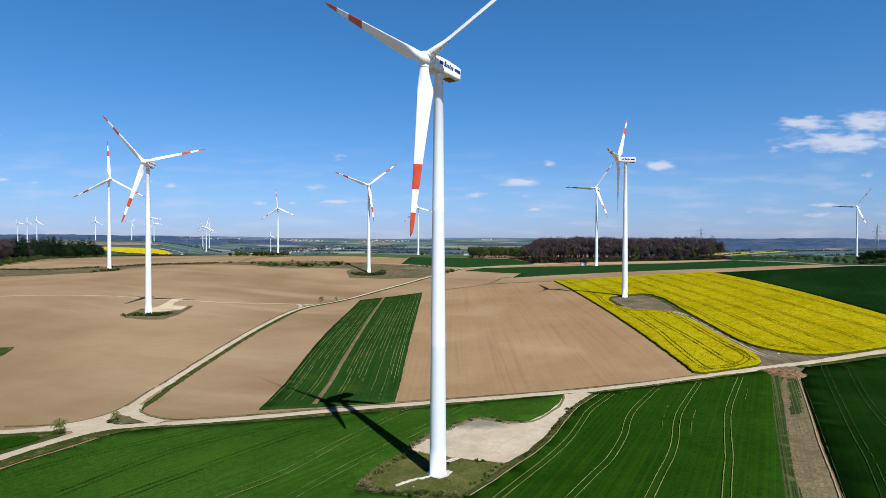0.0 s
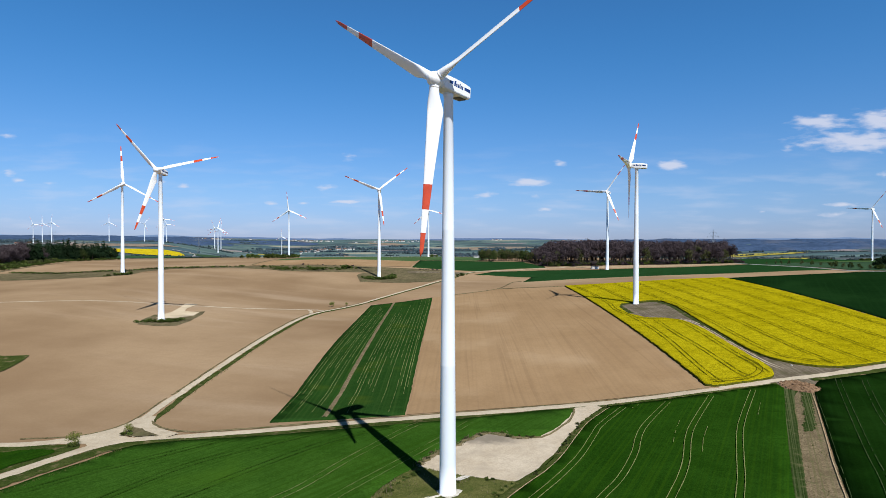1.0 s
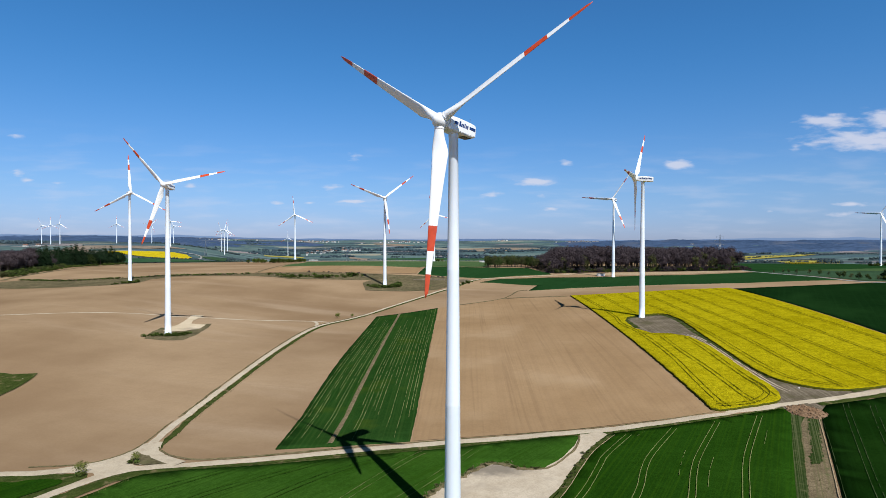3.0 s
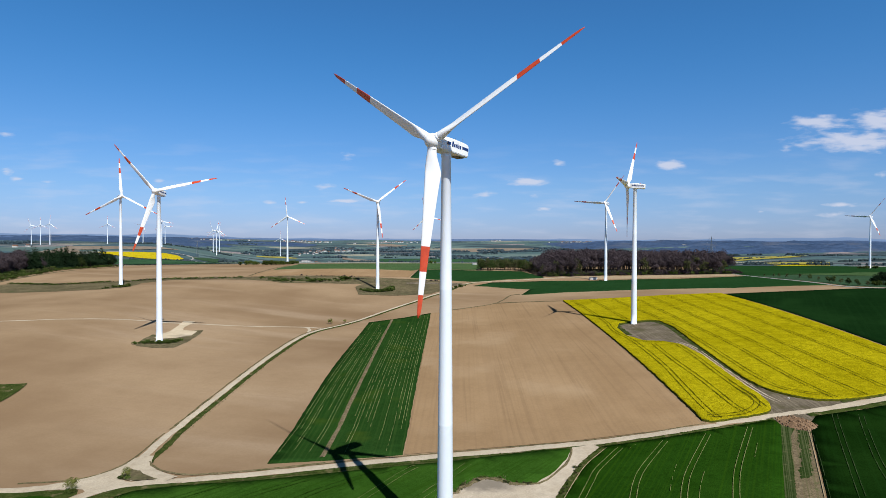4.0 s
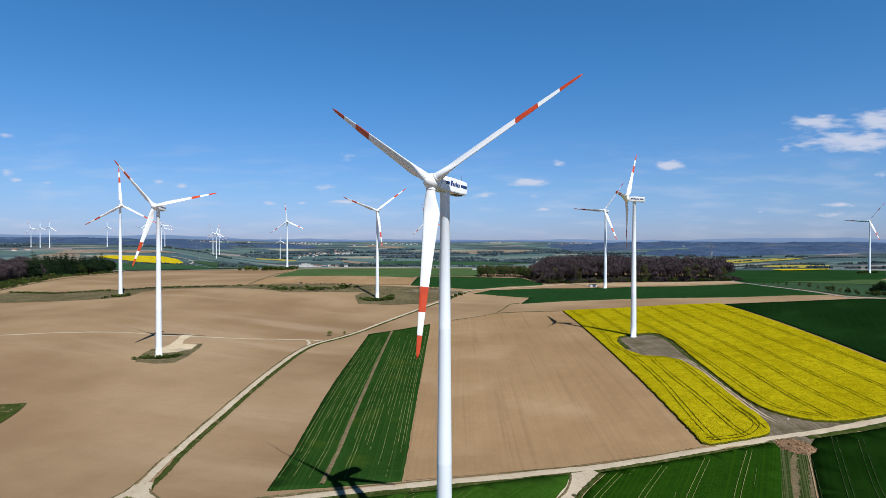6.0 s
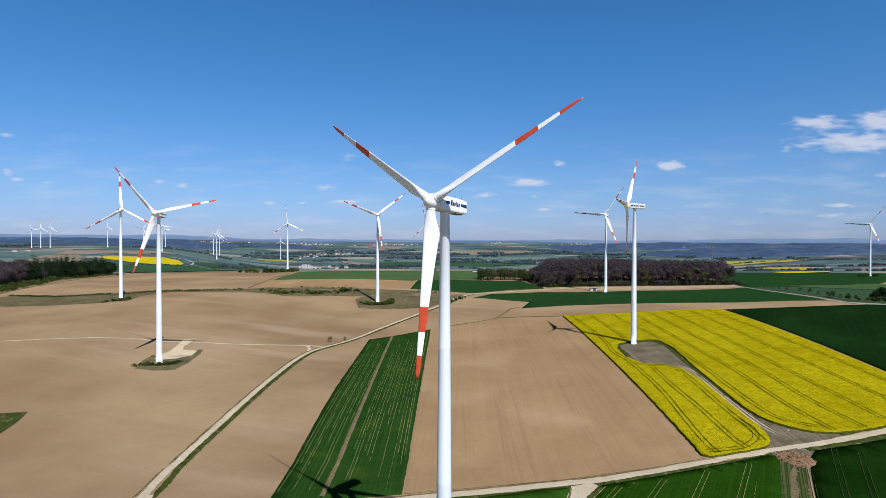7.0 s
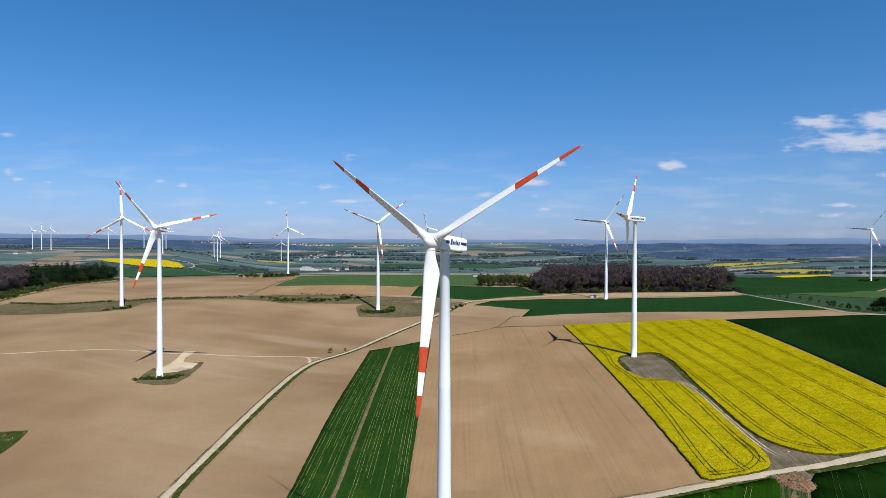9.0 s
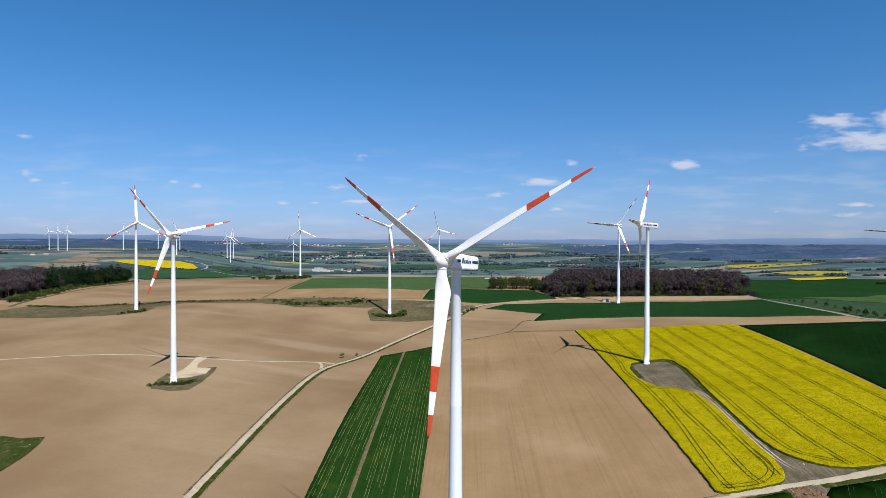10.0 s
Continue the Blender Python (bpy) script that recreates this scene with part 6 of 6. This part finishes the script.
# ---- power pylons ----
def pylon(x, y, h, turn):
    v, f = [], []
    hw = h * 0.075
    for sx in (-1, 1):
        for sy in (-1, 1):
            tube(v, f, (sx * hw, sy * hw, -0.5), (sx * hw * 0.28, sy * hw * 0.28, h * 0.62), 0.28, 0.2, 4)
            tube(v, f, (sx * hw * 0.28, sy * hw * 0.28, h * 0.62), (0, 0, h), 0.2, 0.12, 4)
    n = 9
    for i in range(n):
        a, b = i / n, (i + 1) / n
        wa, wb = hw * (1 - 0.72 * a), hw * (1 - 0.72 * b)
        za, zb = h * 0.62 * a, h * 0.62 * b
        for s in (-1, 1):
            tube(v, f, (-wa, s * wa, za), (wb, s * wb, zb), 0.12, 0.12, 3)
            tube(v, f, (s * wa, wa, za), (s * wb, -wb, zb), 0.12, 0.12, 3)
    t = thing("power_pylon", "grey steel lattice pylon of a power line", "pylon", "pylons", pose(x, y, land(x, y), 0, 0, turn))
    part("tower_lattice", raw_mesh("tower_lattice", v, f, M_STEEL), t)
    for z, w in ((0.62, 0.24), (0.76, 0.32), (0.89, 0.2)):
        av, af = [], []
        for s in (-1, 1):
            tube(av, af, (0, 0.4, h * z), (s * h * w, 0, h * z - 0.2), 0.2, 0.1, 4)
            tube(av, af, (0, -0.4, h * z), (s * h * w, 0, h * z - 0.2), 0.2, 0.1, 4)
            tube(av, af, (0, 0, h * (z + 0.05)), (s * h * w, 0, h * z), 0.15, 0.1, 4)
            tube(av, af, (s * h * w, 0, h * z), (s * h * w, 0, h * z - 2.5), 0.12, 0.12, 4)
        part("cross_arm", raw_mesh("cross_arm", av, af, M_STEEL), t)


for x, y, h in ((-1654, 2300, 52), (-910, 2120, 50), (300, 2300, 58), (422, 1030, 50), (602, 860, 51), (-760, 1650, 46), (-320, 1500, 44)):
    pylon(x, y, h, 35)


# ---- distant woods and fields ----
def far_wood(name, poly, gap, lo, hi, mat, label):
    """A wood far off, as one body of many rough crowns."""
    gap *= 0.52
    rng = random.Random(name + label)
    v, f = [], []
    for x, y in fill(poly, gap, rng, 0.45):
        if noise.noise((x / 30, y / 30, 3)) < -0.15:
            continue
        h, r = rng.uniform(lo * 0.55, hi) * (0.85 + 0.5 * noise.noise((x / 45, y / 45, 9))), gap * rng.uniform(0.4, 0.75)
        z = land(x, y)
        k, n = len(v), 5
        for zz, rr3 in ((-1, 0.75), (h * 0.55, 1.0), (h * 0.85, 0.6)):
            for i in range(n):
                a = 2 * math.pi * (i + rng.uniform(-0.3, 0.3)) / n
                q = r * rr3 * rng.uniform(0.75, 1.2)
                v.append((x + q * math.cos(a), y + q * math.sin(a), z + zz + rng.uniform(-0.06, 0.06) * h))
        v.append((x + rng.uniform(-1, 1), y, z + h))
        for b in (0, n):
            for i in range(n):
                f.append((k + b + i, k + b + (i + 1) % n, k + b + n + (i + 1) % n, k + b + n + i))
        for i in range(n):
            f.append((k + 2 * n + i, k + 2 * n + (i + 1) % n, k + 3 * n))
    tagged(new(name, raw_mesh(name, v, f, mat)), label, "wood", kind="stuff")


def band(x0, y0, x1, y1, d):
    return [(x0, y0), (x1, y1), (x1, y1 + d), (x0, y0 + d)]


W = "dark belt of distant woodland"
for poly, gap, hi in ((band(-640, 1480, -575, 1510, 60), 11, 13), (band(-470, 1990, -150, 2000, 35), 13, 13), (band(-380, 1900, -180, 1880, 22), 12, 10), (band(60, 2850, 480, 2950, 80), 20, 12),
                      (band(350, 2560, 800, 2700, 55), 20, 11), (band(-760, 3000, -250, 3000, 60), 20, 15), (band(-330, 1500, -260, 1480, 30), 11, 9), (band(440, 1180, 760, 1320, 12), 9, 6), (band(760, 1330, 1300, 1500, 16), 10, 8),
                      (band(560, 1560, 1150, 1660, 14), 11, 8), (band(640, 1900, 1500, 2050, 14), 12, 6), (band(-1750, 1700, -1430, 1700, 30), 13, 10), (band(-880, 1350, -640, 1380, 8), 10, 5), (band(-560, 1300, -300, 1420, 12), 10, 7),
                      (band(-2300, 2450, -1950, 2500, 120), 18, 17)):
    # woods past 2300 m take the colour with more haze in it
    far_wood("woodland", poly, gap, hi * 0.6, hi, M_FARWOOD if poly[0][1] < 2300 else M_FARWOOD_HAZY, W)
# ordinary woods; the blue is distance haze mixed into the colour
M_FARWOOD_BLUE = surf("haze_blue_woodland", (0.042, 0.075, 0.142), (0.070, 0.112, 0.200), 0.006, 0.05, bump=0.0, grain=0.7, blot=(0.0035, 0.56, (0.098, 0.116, 0.158), 0.85))
rh = random.Random(19)
for i in range(46):
    y = rh.uniform(1500, 3300)
    x = rh.uniform(-0.62, 0.62) * y
    w = rh.uniform(25, 150)
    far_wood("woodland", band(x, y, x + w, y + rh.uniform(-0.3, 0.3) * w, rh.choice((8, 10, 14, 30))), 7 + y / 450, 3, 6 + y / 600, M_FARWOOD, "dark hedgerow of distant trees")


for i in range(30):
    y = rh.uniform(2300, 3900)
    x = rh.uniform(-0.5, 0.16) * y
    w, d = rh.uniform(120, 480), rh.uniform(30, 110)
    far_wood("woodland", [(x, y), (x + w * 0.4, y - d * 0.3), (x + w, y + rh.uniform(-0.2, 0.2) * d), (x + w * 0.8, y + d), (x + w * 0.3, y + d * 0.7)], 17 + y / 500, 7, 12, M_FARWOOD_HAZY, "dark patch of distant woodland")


def far_hill(x0, x1, y0, y1, high, label):
    """A broad wooded hill far off, with its canopy as an uneven skin."""
    nx, ny = int((x1 - x0) / 18), int((y1 - y0) / 22)
    v, f = [], []
    for j in range(ny + 1):
        for i in range(nx + 1):
            x, y = x0 + (x1 - x0) * i / nx, y0 + (y1 - y0) * j / ny
            u, w = 2 * i / nx - 1, 2 * j / ny - 1
            rim = ease(1 - abs(u), 0, 0.25) * ease(1 - abs(w), 0, 0.6)
            h = high * max(0.0, 1.0 - 1.7 * abs(noise.noise((x / 360, y / 330, high))) + 0.3 * noise.noise((x / 110, y / 100, 7))) * rim + (3.0 * noise.noise((x / 40, y / 40, 2)) + 2.0 * noise.noise((x / 14, y / 14, 5))) * (rim > 0.02)
            v.append((x, y, land(x, y) + h - 1.5))
    n = nx + 1
    f = [(j * n + i, j * n + i + 1, (j + 1) * n + i + 1, (j + 1) * n + i) for j in range(ny) for i in range(nx)]
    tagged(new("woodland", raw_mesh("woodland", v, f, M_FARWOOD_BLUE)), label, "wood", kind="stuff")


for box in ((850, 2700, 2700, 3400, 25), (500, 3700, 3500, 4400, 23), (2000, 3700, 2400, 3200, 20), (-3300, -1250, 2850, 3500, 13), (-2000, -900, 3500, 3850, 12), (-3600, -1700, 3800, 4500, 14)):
    far_hill(*box, "wooded hill far off, coloured blue-grey for haze")

M_FARYELLOW = surf("distant_rapeseed", (0.56, 0.43, 0.012), (0.66, 0.51, 0.02), 0.01, 0.2, bump=0.0)
# a paler, less saturated yellow for some of the far fields
M_FARPALE = surf("distant_muted_rapeseed", (0.36, 0.31, 0.07), (0.46, 0.39, 0.09), 0.006, 0.1, bump=0.0)
M_FARTAN = surf("distant_bare_soil", (0.24, 0.19, 0.145), (0.33, 0.27, 0.21), 0.008, 0.1, bump=0.0)
M_FARGREEN = surf("distant_cereal", (0.034, 0.090, 0.044), (0.054, 0.118, 0.056), 0.008, 0.1, bump=0.0)
FAR = dict(step=30, edge=20)
drape("rapeseed_field", [(-976, 1531), (-966, 1562), (-899, 1580), (-830, 1598), (-774, 1566), (-712, 1470), (-696, 1418), (-735, 1392), (-788, 1412), (-893, 1480), (-948, 1509)], M_FARYELLOW, 1.2, "distant bright yellow rapeseed field", "field", **FAR)
drape("rapeseed_field", [(843, 2167), (928, 2122), (1013, 2020), (1131, 2000), (1017, 1890), (851, 1869), (838, 2000)], M_FARPALE, 1.5, "distant pale yellow rapeseed field", "field", **FAR)
drape("rapeseed_field", [(764, 1586), (875, 1625), (955, 1585), (901, 1485), (700, 1257), (691, 1351)], M_FARPALE, 1.3, "distant yellow rapeseed strip", "field", **FAR)
drape("rapeseed_field", [(525, 1036), (628, 1127), (739, 1227), (679, 1126), (557, 1000), (513, 976)], M_FARYELLOW, 1.2, "distant narrow yellow rapeseed strip", "field", **FAR)
drape("rapeseed_field", [(-894, 2500), (-798, 2544), (-709, 2451), (-685, 2392), (-787, 2434), (-860, 2406)], M_FARPALE, 1.3, "distant thin yellow field strip", "field", **FAR)
drape("meadow", [(-505, 872), (-374, 962), (-380, 1060), (-588, 1400), (-571, 1420), (-680, 1380), (-860, 1360), (-800, 1150)], M_FARGREEN, 0.9, "distant green cereal behind the brown field", "field", **FAR)
drape("ploughed_field", [(-1104, 1390), (-1104, 1448), (-1011, 1484), (-956, 1460), (-959, 1408), (-1029, 1349)], M_FARTAN, 0.9, "distant bare tan field", "field", **FAR)
drape("ploughed_field", [(-1131, 1578), (-1182, 1714), (-1122, 1737), (-1045, 1746), (-931, 1791), (-867, 1769), (-930, 1654), (-992, 1657), (-1057, 1611)], M_FARTAN, 0.9, "distant bare tan field before the turbines", "field", **FAR)
drape("meadow", [(-740, 1560), (-600, 1420), (-450, 1500), (-480, 1640), (-620, 1760), (-700, 1680)], M_MEADOW_OLIVE, 0.9, "distant olive meadow by the valley road", "field", **FAR)
ribbon("road_lane", [(-365, 958), (-430, 1030), (-520, 1200), (-589, 1325), (-643, 1385), (-676, 1414), (-702, 1496), (-736, 1570), (-773, 1618), (-830, 1640)], 5.5, M_ASPHALT, 1.0, "distant asphalt road curving past the yellow field", "road", step=15)
drape("ploughed_field", [(-1120, 1488), (-1139, 1560), (-1068, 1592), (-1017, 1534), (-1058, 1487)], M_FARTAN, 0.9, "distant bare tan plot", "field", **FAR)
drape("ploughed_field", [(-676, 4010), (-500, 3960), (-370, 3819), (-439, 3719), (-631, 3880)], M_FARTAN, 1.5, "distant bare pinkish field", "field", **FAR)
drape("ploughed_field", [(-73, 3295), (156, 3490), (474, 3640), (275, 2986), (-9, 2962)], M_FARTAN, 1.5, "distant bare pinkish field", "field", **FAR)
drape("ploughed_field", [(-512, 2438), (-371, 2230), (-277, 2018), (-368, 2089), (-480, 2300)], M_FARTAN, 1.5, "distant bare tan strip", "field", **FAR)
drape("cereal_field", [(318, 600), (372, 586), (470, 692), (520, 680), (440, 560), (352, 500), (330, 540)], M_MEADOW, 0.5, "brighter green meadow beyond the lane", "field", step=12)
drape("ploughed_field", [(60, 2480), (420, 2560), (700, 2500), (620, 2400), (200, 2400)], M_FARTAN, 1.0, "distant bare reddish field in the valley", "field", **FAR)
drape("meadow", [(-300, 2060), (100, 2050), (260, 2300), (40, 2380), (-340, 2300)], M_FARGREEN, 1.0, "distant green meadow on the valley slope", "field", **FAR)
